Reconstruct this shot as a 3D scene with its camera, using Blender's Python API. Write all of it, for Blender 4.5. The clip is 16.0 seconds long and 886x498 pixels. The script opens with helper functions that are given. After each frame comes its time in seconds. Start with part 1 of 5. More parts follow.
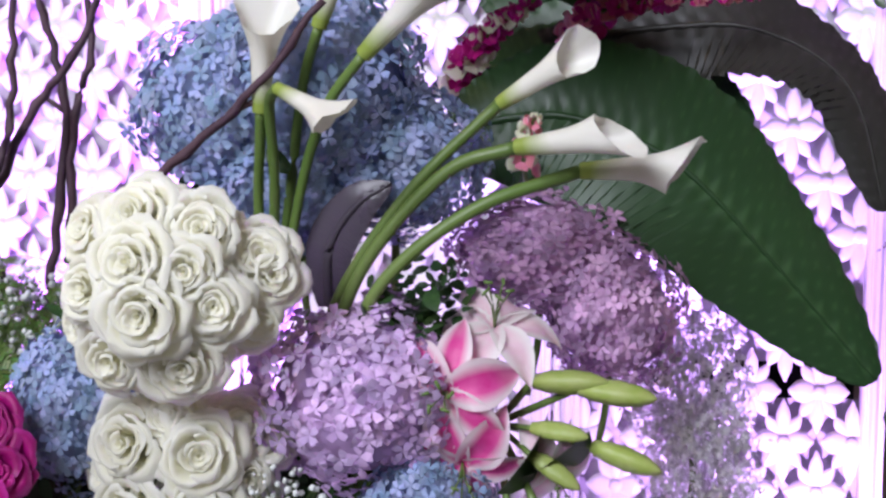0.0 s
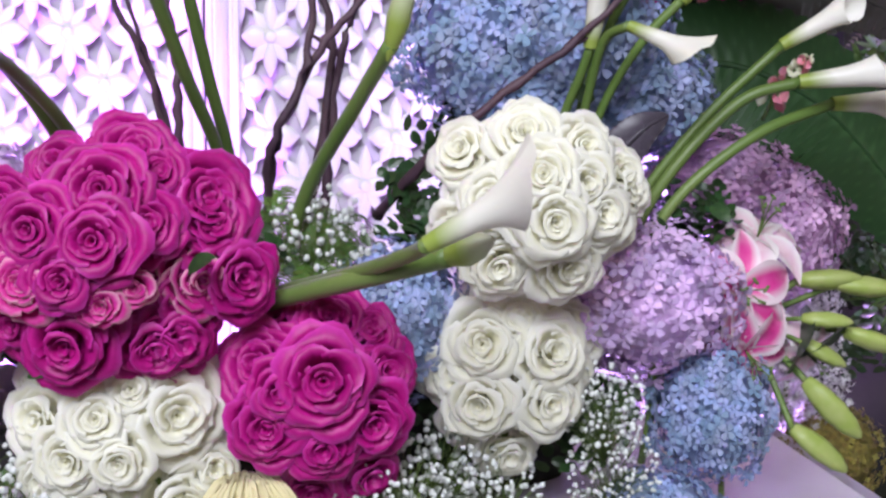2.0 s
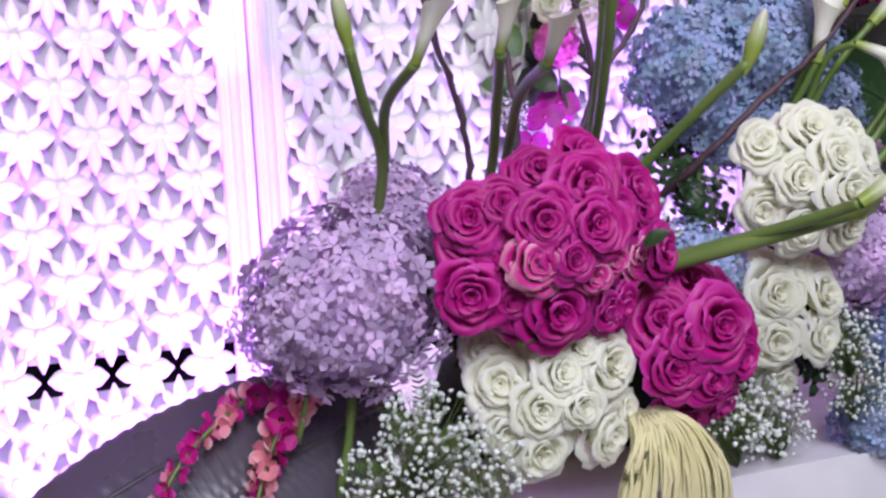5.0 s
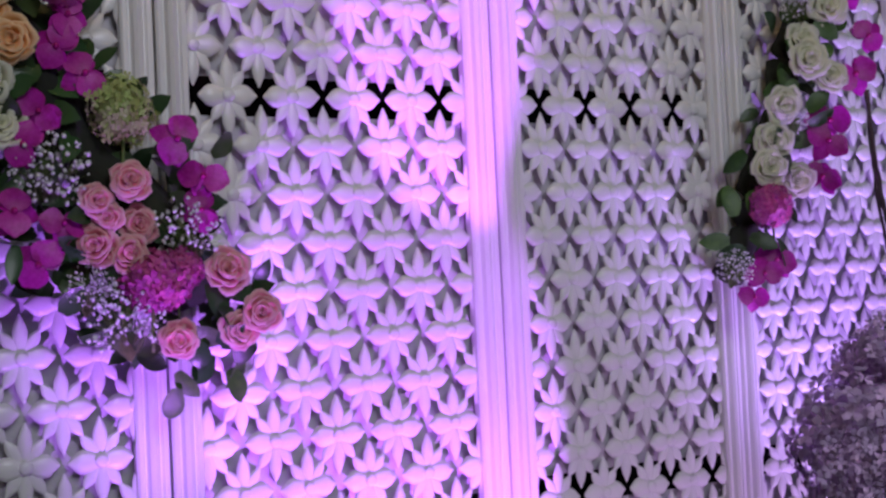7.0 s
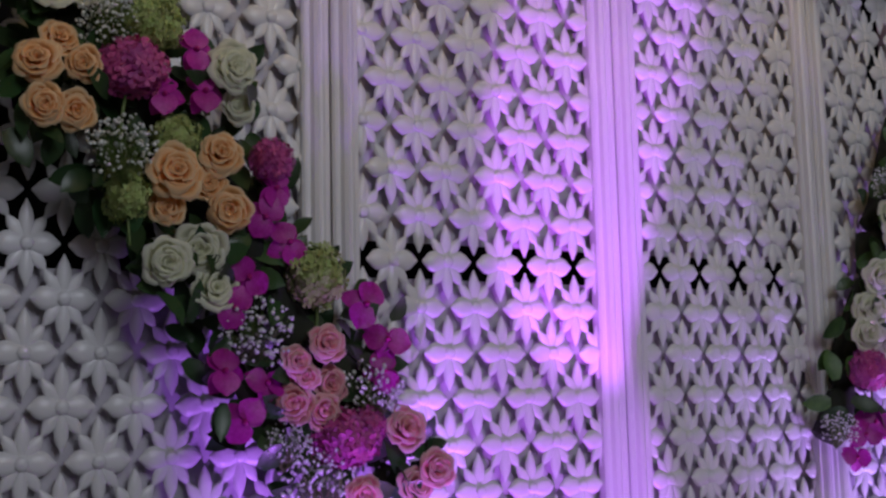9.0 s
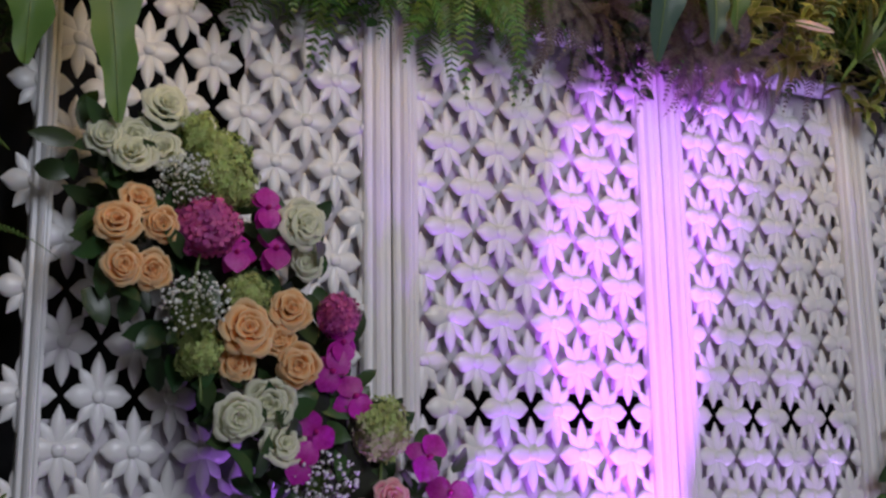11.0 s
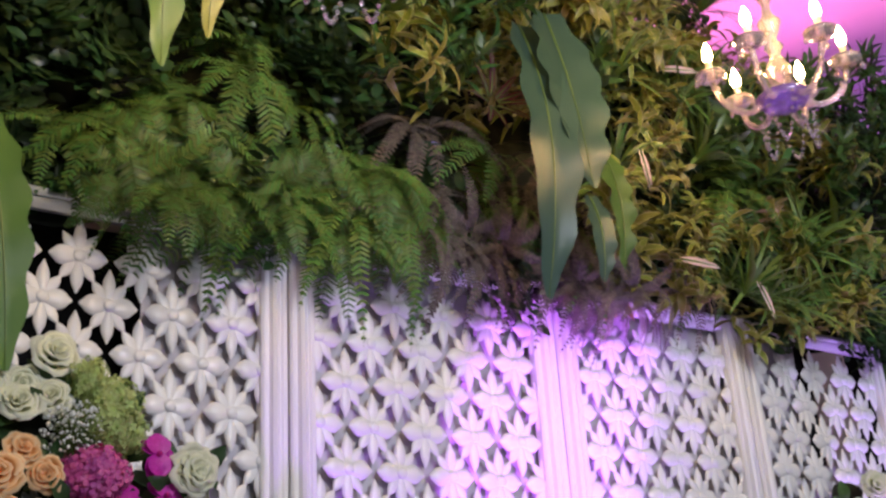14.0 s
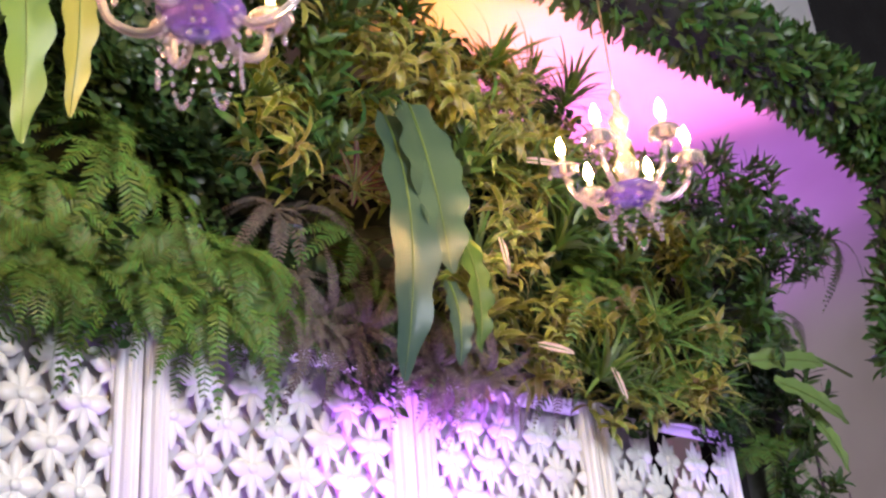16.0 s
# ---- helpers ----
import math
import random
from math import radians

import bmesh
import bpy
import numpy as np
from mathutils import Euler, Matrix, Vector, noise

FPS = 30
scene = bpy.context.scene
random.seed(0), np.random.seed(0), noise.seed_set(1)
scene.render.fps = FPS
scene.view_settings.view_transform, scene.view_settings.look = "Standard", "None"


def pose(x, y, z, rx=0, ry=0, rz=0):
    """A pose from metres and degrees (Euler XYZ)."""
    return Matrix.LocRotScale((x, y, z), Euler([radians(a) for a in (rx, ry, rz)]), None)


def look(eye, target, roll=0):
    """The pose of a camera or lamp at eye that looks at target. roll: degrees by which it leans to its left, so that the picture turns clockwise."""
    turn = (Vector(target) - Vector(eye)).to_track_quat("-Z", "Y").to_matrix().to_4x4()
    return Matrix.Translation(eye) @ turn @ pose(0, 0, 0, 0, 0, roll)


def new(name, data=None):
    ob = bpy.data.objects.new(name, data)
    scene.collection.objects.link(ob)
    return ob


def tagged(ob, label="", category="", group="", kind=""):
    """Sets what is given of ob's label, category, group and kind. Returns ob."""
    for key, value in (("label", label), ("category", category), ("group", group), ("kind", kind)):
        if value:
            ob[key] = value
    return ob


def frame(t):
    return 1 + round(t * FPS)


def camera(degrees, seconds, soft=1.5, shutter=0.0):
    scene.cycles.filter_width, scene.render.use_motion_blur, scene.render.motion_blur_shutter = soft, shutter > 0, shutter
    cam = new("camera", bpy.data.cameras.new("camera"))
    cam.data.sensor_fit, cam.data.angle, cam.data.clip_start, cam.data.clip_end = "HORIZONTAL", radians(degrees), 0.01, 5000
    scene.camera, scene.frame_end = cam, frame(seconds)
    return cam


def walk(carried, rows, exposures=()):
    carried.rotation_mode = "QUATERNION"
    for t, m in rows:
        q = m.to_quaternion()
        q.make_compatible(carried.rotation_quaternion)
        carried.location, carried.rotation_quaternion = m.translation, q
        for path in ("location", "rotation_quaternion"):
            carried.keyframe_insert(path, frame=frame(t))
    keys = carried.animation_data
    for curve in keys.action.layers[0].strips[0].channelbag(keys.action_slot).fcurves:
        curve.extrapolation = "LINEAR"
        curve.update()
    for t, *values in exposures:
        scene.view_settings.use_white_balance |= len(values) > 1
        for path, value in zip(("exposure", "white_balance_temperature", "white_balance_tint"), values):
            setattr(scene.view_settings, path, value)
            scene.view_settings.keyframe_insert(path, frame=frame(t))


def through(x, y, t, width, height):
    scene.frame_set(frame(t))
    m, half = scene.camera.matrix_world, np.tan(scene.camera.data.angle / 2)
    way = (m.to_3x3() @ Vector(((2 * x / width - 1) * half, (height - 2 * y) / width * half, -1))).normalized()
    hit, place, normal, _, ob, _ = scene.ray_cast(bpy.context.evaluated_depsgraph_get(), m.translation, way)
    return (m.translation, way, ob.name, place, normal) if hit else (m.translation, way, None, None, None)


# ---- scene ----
cam = camera(40.9, 16.0, soft=2.6)
PATH = [
    (0, (0.594, 0.172, 1.46), (0.32, 2.141, 1.239), -0.1),
    (0.5, (0.41, 0.084, 1.436), (0.26, 2.064, 1.196), 0.5),
    (1, (0.199, -0.001, 1.416), (0.2, 1.986, 1.192), 1.2),
    (1.5, (0.046, -0.007, 1.382), (0.147, 1.98, 1.178), 0.3),
    (2, (-0.15, -0.009, 1.397), (0.117, 1.958, 1.153), 0.6),
    (2.5, (-0.3, -0.044, 1.387), (0.074, 1.906, 1.152), 0.1),
    (3, (-0.486, -0.12, 1.374), (0.01, 1.806, 1.167), -0.4),
    (3.2, (-0.531, -0.173, 1.368), (-0.036, 1.755, 1.177), -0.8),
    (5.3, (-1.237, -0.096, 1.378), (-0.418, 1.721, 1.207), -3.3),
    (5.5, (-1.357, -0.084, 1.377), (-0.507, 1.722, 1.243), -3.3),
    (6, (-1.55, -0.036, 1.391), (-0.687, 1.767, 1.322), -3.2),
    (6.5, (-1.727, 0.09, 1.403), (-0.84, 1.883, 1.397), -3.1),
    (7, (-1.923, 0.182, 1.436), (-1.001, 1.956, 1.493), -2.7),
    (7.5, (-2.128, 0.258, 1.457), (-1.148, 1.998, 1.57), -2.5),
    (8, (-2.302, 0.249, 1.494), (-1.297, 1.971, 1.653), -2.0),
    (8.5, (-2.381, 0.238, 1.515), (-1.385, 1.96, 1.722), -1.7),
    (9, (-2.44, 0.237, 1.539), (-1.458, 1.96, 1.798), -1.3),
    (9.2, (-2.457, 0.231, 1.551), (-1.483, 1.956, 1.828), -1.2),
    (11.5, (-2.556, 0.226, 1.661), (-1.622, 1.923, 2.159), -1.3),
    (12, (-2.551, 0.232, 1.627), (-1.618, 1.901, 2.216), -2.0),
    (12.5, (-2.544, 0.25, 1.601), (-1.604, 1.883, 2.269), -2.7),
    (13, (-2.531, 0.219, 1.633), (-1.578, 1.828, 2.342), -2.8),
    (13.5, (-2.523, 0.21, 1.646), (-1.546, 1.783, 2.401), -3.2),
    (14, (-2.516, 0.193, 1.649), (-1.508, 1.722, 2.451), -3.7),
    (14.5, (-2.495, 0.166, 1.627), (-1.462, 1.654, 2.476), -4.4),
    (15, (-2.478, 0.11, 1.634), (-1.418, 1.566, 2.503), -4.5),
    (15.5, (-2.467, 0.081, 1.631), (-1.377, 1.503, 2.52), -4.7),
    (16, (-2.477, 0.083, 1.615), (-1.347, 1.458, 2.529), -5.1),
]
walk(cam, [(t, look(eye, target, roll)) for t, eye, target, roll in PATH], exposures=[(0, 1.57), (1.5, 1.63), (3.0, 1.62), (5.5, 1.2), (6.3, 0.55), (7.2, -0.2), (9.0, -0.5), (11.5, 0.5), (13.0, 0.72), (14.5, 0.9), (16.0, 1.45)])

# ---- light ----
world = bpy.data.worlds.new("hall")
world.use_nodes = True
world.node_tree.nodes["Background"].inputs[0].default_value = (0.8, 0.85, 1.0, 1)
world.node_tree.nodes["Background"].inputs[1].default_value = 0.05
scene.world = world


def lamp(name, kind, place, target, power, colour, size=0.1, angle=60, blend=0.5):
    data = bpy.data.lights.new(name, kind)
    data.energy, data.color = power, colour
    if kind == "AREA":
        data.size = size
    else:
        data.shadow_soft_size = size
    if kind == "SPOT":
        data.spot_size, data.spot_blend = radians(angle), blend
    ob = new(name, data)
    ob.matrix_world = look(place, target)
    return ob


# unseen soft lamp added in mid-air for the hall's general light
lamp("hall_fill_light", "AREA", (-1.1, -2.4, 3.9), (-0.4, 2.2, 1.4), 106, (0.90, 0.93, 1.07), 2.2)
lamp("uplight", "SPOT", (-0.62, 2.20, 0.10), (-0.64, 2.93, 0.80), 190, (0.50, 0.13, 1.0), 0.02, 50, 0.15)
lamp("uplight", "SPOT", (-0.92, 1.35, 0.10), (-0.33, 2.93, 2.22), 640, (0.54, 0.12, 1.0), 0.03, 20.5, 0.3)
lamp("uplight", "SPOT", (-1.30, 2.05, 0.10), (-1.24, 2.80, 1.30), 210, (0.46, 0.15, 1.0), 0.03, 34, 0.8)
lamp("uplight", "SPOT", (0.95, 2.22, 0.12), (0.50, 2.95, 2.5), 170, (0.46, 0.24, 1.0), 0.05, 60, 0.9)
lamp("uplight", "SPOT", (1.02, 2.25, 0.12), (1.0, 2.93, 1.2), 60, (0.62, 0.34, 1.0), 0.05, 95, 1.0)
lamp("uplight", "SPOT", (0.15, 2.22, 0.12), (0.0, 2.93, 1.5), 14, (0.85, 0.50, 1.0), 0.06, 100, 1.0)
lamp("cove_light", "SPOT", (2.3, 3.5, 3.3), (2.4, 3.0, 4.6), 34, (0.50, 0.14, 1.0), 0.1, 130, 0.9)
lamp("cove_light", "SPOT", (1.15, 3.3, 3.6), (1.0, 2.75, 4.6), 85, (1.0, 0.24, 0.85), 0.1, 100, 0.9)
lamp("cove_light", "SPOT", (0.1, 3.2, 3.9), (0.25, 2.75, 4.6), 38, (1.0, 0.42, 0.05), 0.1, 100, 0.8)


# ---- materials ----
def material(name, colour, second=None, rough=0.5, scale=30.0, bump=0.15, vary=0.12, through=0.0, metal=0.0, edge=None, edge_from=0.55, edge_to=1.0, coat=0.0, island=0.0):
    """Colour with noise at two scales, variation from piece to piece, fine relief; edge: pigment towards the rim of a petal."""
    m = bpy.data.materials.new(name)
    m.use_nodes = True
    n, l = m.node_tree.nodes, m.node_tree.links
    bsdf = n["Principled BSDF"]
    geo = n.new("ShaderNodeTexCoord")
    fine = n.new("ShaderNodeTexNoise")
    fine.inputs["Scale"].default_value, fine.inputs["Detail"].default_value = scale, 5
    broad = n.new("ShaderNodeTexNoise")
    broad.inputs["Scale"].default_value, broad.inputs["Detail"].default_value = scale / 8, 2
    l.new(geo.outputs["Object"], fine.inputs["Vector"])
    l.new(geo.outputs["Object"], broad.inputs["Vector"])
    mix = n.new("ShaderNodeMix")
    mix.data_type = "RGBA"
    second = second or tuple(c * 0.75 for c in colour)
    mix.inputs["A"].default_value, mix.inputs["B"].default_value = (*colour, 1), (*second, 1)
    ramp = n.new("ShaderNodeMapRange")
    ramp.inputs["From Min"].default_value, ramp.inputs["From Max"].default_value = 0.35, 0.68
    l.new(broad.outputs["Fac"], ramp.inputs["Value"])
    l.new(ramp.outputs["Result"], mix.inputs["Factor"])
    last = mix.outputs["Result"]
    if edge:
        at = n.new("ShaderNodeAttribute")
        at.attribute_name = "rim"
        er = n.new("ShaderNodeMapRange")
        er.inputs["From Min"].default_value, er.inputs["From Max"].default_value = edge_from, edge_to
        l.new(at.outputs["Fac"], er.inputs["Value"])
        em = n.new("ShaderNodeMix")
        em.data_type = "RGBA"
        em.inputs["B"].default_value = (*edge, 1)
        l.new(er.outputs["Result"], em.inputs["Factor"])
        l.new(last, em.inputs["A"])
        last = em.outputs["Result"]
    hsv = n.new("ShaderNodeHueSaturation")
    info = n.new("ShaderNodeObjectInfo")
    isl = n.new("ShaderNodeNewGeometry")
    add = n.new("ShaderNodeMath")
    add.operation = "MULTIPLY_ADD"
    add.inputs[1].default_value = island
    l.new(isl.outputs["Random Per Island"], add.inputs[0])
    vr = n.new("ShaderNodeMapRange")
    vr.inputs["To Min"].default_value, vr.inputs["To Max"].default_value = 1 - vary - island / 2, 1 + vary - island / 2
    l.new(info.outputs["Random"], vr.inputs["Value"])
    l.new(vr.outputs["Result"], add.inputs[2])
    l.new(add.outputs["Value"], hsv.inputs["Value"])
    hr = n.new("ShaderNodeMapRange")
    hr.inputs["To Min"].default_value, hr.inputs["To Max"].default_value = 0.5 - vary * 0.08 - island * 0.03, 0.5 + vary * 0.08 + island * 0.03
    l.new(isl.outputs["Random Per Island"], hr.inputs["Value"])
    l.new(hr.outputs["Result"], hsv.inputs["Hue"])
    l.new(last, hsv.inputs["Color"])
    l.new(hsv.outputs["Color"], bsdf.inputs["Base Color"])
    rr = n.new("ShaderNodeMapRange")
    rr.inputs["To Min"].default_value, rr.inputs["To Max"].default_value = max(rough - 0.12, 0.02), min(rough + 0.12, 1)
    l.new(fine.outputs["Fac"], rr.inputs["Value"])
    l.new(rr.outputs["Result"], bsdf.inputs["Roughness"])
    bsdf.inputs["Metallic"].default_value = metal
    bsdf.inputs["Coat Weight"].default_value = coat
    if bump:
        b = n.new("ShaderNodeBump")
        b.inputs["Strength"].default_value, b.inputs["Distance"].default_value = bump, 0.004
        l.new(fine.outputs["Fac"], b.inputs["Height"])
        l.new(b.outputs["Normal"], bsdf.inputs["Normal"])
    if through:
        tr = n.new("ShaderNodeBsdfTranslucent")
        l.new(hsv.outputs["Color"], tr.inputs["Color"])
        ms = n.new("ShaderNodeMixShader")
        ms.inputs[0].default_value = through
        l.new(bsdf.outputs[0], ms.inputs[1])
        l.new(tr.outputs[0], ms.inputs[2])
        l.new(ms.outputs[0], n["Material Output"].inputs["Surface"])
    return m


M = {}
M["carved"] = material("white_gloss_paint", (0.80, 0.80, 0.80), (0.74, 0.75, 0.76), 0.32, 60, 0.12, 0.03, coat=0.15)
M["frame"] = material("white_satin_paint", (0.78, 0.78, 0.78), (0.71, 0.72, 0.73), 0.42, 25, 0.08, 0.03)
M["backing"] = material("grey_white_cloth", (0.62, 0.60, 0.64), (0.52, 0.50, 0.55), 0.9, 140, 0.3, 0.05)
M["white_rose"] = material("white_rose_petal", (0.94, 0.93, 0.74), (0.95, 0.93, 0.80), 0.6, 60, 0.05, 0.04, 0.42, edge=(0.96, 0.96, 0.91), edge_from=0.5, edge_to=1.05)
M["magenta_rose"] = material("magenta_rose_petal", (0.50, 0.004, 0.23), (0.42, 0.004, 0.19), 0.5, 60, 0.1, 0.14, 0.2, edge=(0.80, 0.08, 0.58), edge_from=0.78, edge_to=1.15)
M["edged_rose"] = material("pale_edged_magenta_petal", (0.62, 0.01, 0.26), (0.66, 0.05, 0.34), 0.5, 60, 0.1, 0.12, 0.25, edge=(0.84, 0.50, 0.58), edge_from=0.7, edge_to=1.05)
M["pink_rose"] = material("pink_rose_petal", (0.84, 0.24, 0.36), (0.86, 0.36, 0.42), 0.55, 60, 0.1, 0.1, 0.42, edge=(0.90, 0.66, 0.64), edge_from=0.5, edge_to=1.0)
M["peach_rose"] = material("peach_rose_petal", (0.92, 0.46, 0.15), (0.92, 0.54, 0.22), 0.55, 60, 0.1, 0.08, 0.42, edge=(0.92, 0.76, 0.48), edge_from=0.5, edge_to=1.0)
M["cream_rose"] = material("cream_rose_petal", (0.84, 0.85, 0.64), (0.80, 0.83, 0.60), 0.55, 60, 0.1, 0.06, 0.42, edge=(0.84, 0.86, 0.74))
M["orchid"] = material("violet_orchid_petal", (0.44, 0.006, 0.30), (0.54, 0.02, 0.42), 0.45, 60, 0.1, 0.15, 0.25)
M["peony"] = material("pink_floret", (0.52, 0.05, 0.29), (0.66, 0.15, 0.40), 0.6, 60, 0.1, 0.1, 0.2, island=0.4)
M["hydrangea_blue"] = material("blue_floret", (0.27, 0.38, 0.60), (0.38, 0.42, 0.62), 0.65, 25, 0.1, 0.05, 0.15, island=0.55)
M["hydrangea_lilac"] = material("lilac_floret", (0.64, 0.45, 0.69), (0.57, 0.40, 0.68), 0.65, 25, 0.1, 0.05, 0.15, island=0.5)
M["hydrangea_purple"] = material("purple_floret", (0.66, 0.42, 0.64), (0.56, 0.33, 0.57), 0.65, 25, 0.1, 0.05, 0.15, island=0.6)
M["hydrangea_green"] = material("lime_floret", (0.34, 0.44, 0.12), (0.42, 0.50, 0.20), 0.65, 25, 0.1, 0.05, 0.15, island=0.5)
M["hydrangea_pale"] = material("pale_grey_floret", (0.86, 0.84, 0.86), (0.74, 0.75, 0.72), 0.7, 25, 0.1, 0.05, 0.15, island=0.6)
M["hydrangea_moss"] = material("dry_yellow_moss", (0.30, 0.24, 0.05), (0.17, 0.14, 0.04), 0.9, 60, 0.6, 0.1, island=0.6)
M["gyp"] = material("gypsophila_white", (0.80, 0.82, 0.80), (0.70, 0.74, 0.68), 0.7, 90, 0.1, 0.05, 0.1, island=0.3)
M["stem"] = material("green_stem", (0.10, 0.17, 0.035), (0.16, 0.22, 0.06), 0.45, 40, 0.1, 0.1)
M["leaf"] = material("green_leaf", (0.045, 0.10, 0.025), (0.07, 0.14, 0.03), 0.4, 40, 0.2, 0.25, 0.15, island=0.5)
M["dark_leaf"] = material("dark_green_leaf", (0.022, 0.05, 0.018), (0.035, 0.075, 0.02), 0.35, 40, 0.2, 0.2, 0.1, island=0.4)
M["fern"] = material("fern_green", (0.13, 0.23, 0.045), (0.08, 0.17, 0.03), 0.5, 30, 0.2, 0.3, 0.25, island=0.35)
M["strap"] = material("strap_leaf_green", (0.10, 0.19, 0.04), (0.16, 0.25, 0.06), 0.4, 30, 0.15, 0.25, 0.2, island=0.4)
M["olive"] = material("variegated_leaf", (0.20, 0.24, 0.035), (0.28, 0.27, 0.05), 0.42, 30, 0.15, 0.2, 0.2, edge=(0.55, 0.50, 0.22), edge_from=0.7, edge_to=0.95, island=0.6)
M["mauve"] = material("mauve_grey_leaf", (0.128, 0.112, 0.083), (0.165, 0.120, 0.128), 0.6, 30, 0.15, 0.2, 0.2, island=0.5)
M["nest"] = material("blue_green_leaf", (0.055, 0.105, 0.07), (0.04, 0.085, 0.06), 0.35, 14, 0.25, 0.15, 0.2, island=0.2)
M["pale_leaf"] = material("pale_green_leaf", (0.22, 0.34, 0.10), (0.16, 0.28, 0.07), 0.4, 14, 0.2, 0.15, 0.25)
M["yellow_leaf"] = material("yellow_green_leaf", (0.42, 0.40, 0.10), (0.34, 0.36, 0.09), 0.4, 14, 0.2, 0.1, 0.25)
M["wine_leaf"] = material("wine_red_leaf", (0.14, 0.02, 0.05), (0.09, 0.02, 0.04), 0.35, 20, 0.1, 0.2, 0.2)
M["banana"] = material("banana_leaf", (0.016, 0.050, 0.015), (0.026, 0.074, 0.021), 0.42, 10, 0.1, 0.05, 0.1, edge=(0.045, 0.11, 0.035), edge_from=0.2, edge_to=1.0)
M["dusk_leaf"] = material("dark_bronze_leaf", (0.035, 0.026, 0.030), (0.028, 0.034, 0.024), 0.4, 12, 0.15, 0.05, 0.1, edge=(0.06, 0.05, 0.055), edge_from=0.3, edge_to=1.0)
M["bronze_leaf"] = material("bronze_purple_leaf", (0.10, 0.08, 0.11), (0.075, 0.075, 0.075), 0.3, 14, 0.15, 0.1, 0.3)
M["twig"] = material("dark_purple_twig", (0.055, 0.025, 0.045), (0.09, 0.045, 0.06), 0.6, 80, 0.4, 0.15)
M["calla"] = material("white_calla", (0.30, 0.40, 0.07), (0.34, 0.42, 0.09), 0.4, 30, 0.05, 0.04, 0.25, edge=(0.84, 0.83, 0.74), edge_from=0.1, edge_to=0.42)
M["spadix"] = material("yellow_spadix", (0.72, 0.50, 0.08), None, 0.7, 200, 0.4, 0.05)
M["lily"] = material("pink_lily_petal", (0.74, 0.04, 0.30), (0.80, 0.10, 0.38), 0.45, 40, 0.1, 0.05, 0.25, edge=(0.86, 0.72, 0.76), edge_from=0.35, edge_to=0.8)
M["lily_pale"] = material("pale_lily_petal", (0.78, 0.50, 0.58), (0.82, 0.62, 0.66), 0.45, 40, 0.1, 0.05, 0.25, edge=(0.84, 0.78, 0.76), edge_from=0.3, edge_to=0.8)
M["lily_bud"] = material("lime_lily_bud", (0.33, 0.42, 0.09), (0.42, 0.48, 0.16), 0.45, 30, 0.15, 0.12, 0.1)
M["straw"] = material("cream_raffia", (0.74, 0.68, 0.42), (0.60, 0.54, 0.28), 0.7, 60, 0.3, 0.1)
M["cloth"] = material("white_table_cloth", (0.72, 0.69, 0.72), (0.66, 0.62, 0.67), 0.85, 60, 0.2, 0.02)
M["beige"] = material("beige_plaster", (0.56, 0.50, 0.44), (0.50, 0.44, 0.38), 0.85, 12, 0.25, 0.02)
M["floor"] = material("grey_carpet", (0.20, 0.19, 0.20), (0.15, 0.14, 0.15), 0.95, 200, 0.4, 0.02)
M["black"] = material("black_sheet", (0.012, 0.012, 0.014), (0.02, 0.02, 0.022), 0.9, 30, 0.3, 0.02)
# near-black, added behind plants and flowers to darken the gaps between them
M["dark_fill"] = material("near_black_fill", (0.02, 0.025, 0.012), (0.012, 0.014, 0.01), 0.95, 40, 0.8, 0.05)
M["brass"] = material("pale_brass", (0.75, 0.58, 0.34), None, 0.3, 50, 0.1, 0.03, metal=1.0)
M["candle"] = material("cream_candle_tube", (0.80, 0.72, 0.58), None, 0.4, 40, 0.05, 0.03, 0.2)


def glass(name, colour, rough=0.05):
    m = bpy.data.materials.new(name)
    m.use_nodes = True
    b = m.node_tree.nodes["Principled BSDF"]
    b.inputs["Base Color"].default_value = (*colour, 1)
    b.inputs["Roughness"].default_value = rough
    b.inputs["Transmission Weight"].default_value = 0.75
    b.inputs["IOR"].default_value = 1.5
    b.inputs["Specular IOR Level"].default_value = 0.8
    return m


def glow(name, colour, strength):
    m = bpy.data.materials.new(name)
    m.use_nodes = True
    b = m.node_tree.nodes["Principled BSDF"]
    b.inputs["Base Color"].default_value = (*colour, 1)
    b.inputs["Emission Color"].default_value = (*colour, 1)
    b.inputs["Emission Strength"].default_value = strength
    return m


M["crystal"] = glass("pink_clear_crystal", (0.95, 0.82, 0.84))
M["violet_glass"] = glass("violet_crystal_bowl", (0.50, 0.32, 0.95), 0.12)
M["bulb"] = glow("warm_bulb", (1.0, 0.62, 0.24), 130.0)


# ---- mesh tools ----
def empty(name, m, label="", category="", group="", kind=""):
    ob = new(name)
    ob.empty_display_size = 0.02
    ob.matrix_world = m
    return tagged(ob, label, category, group, kind)


class Build:
    """Collects vertices, faces and the rim value of each vertex."""

    def __init__(self):
        self.v, self.f, self.r = [], [], []

    def add(self, verts, faces, rim=None, m=None):
        k = len(self.v)
        self.v += [tuple(m @ Vector(p)) for p in verts] if m is not None else [tuple(p) for p in verts]
        self.f += [tuple(i + k for i in f) for f in faces]
        self.r += list(rim) if rim is not None else [0.0] * len(verts)
        return self

    def mesh(self, name, mat, smooth=True):
        me = bpy.data.meshes.new(name)
        me.from_pydata(self.v, [], self.f)
        me.materials.append(mat)
        a = me.attributes.new("rim", "FLOAT", "POINT")
        a.data.foreach_set("value", self.r)
        if smooth:
            me.polygons.foreach_set("use_smooth", [True] * len(me.polygons))
        me.update()
        return me


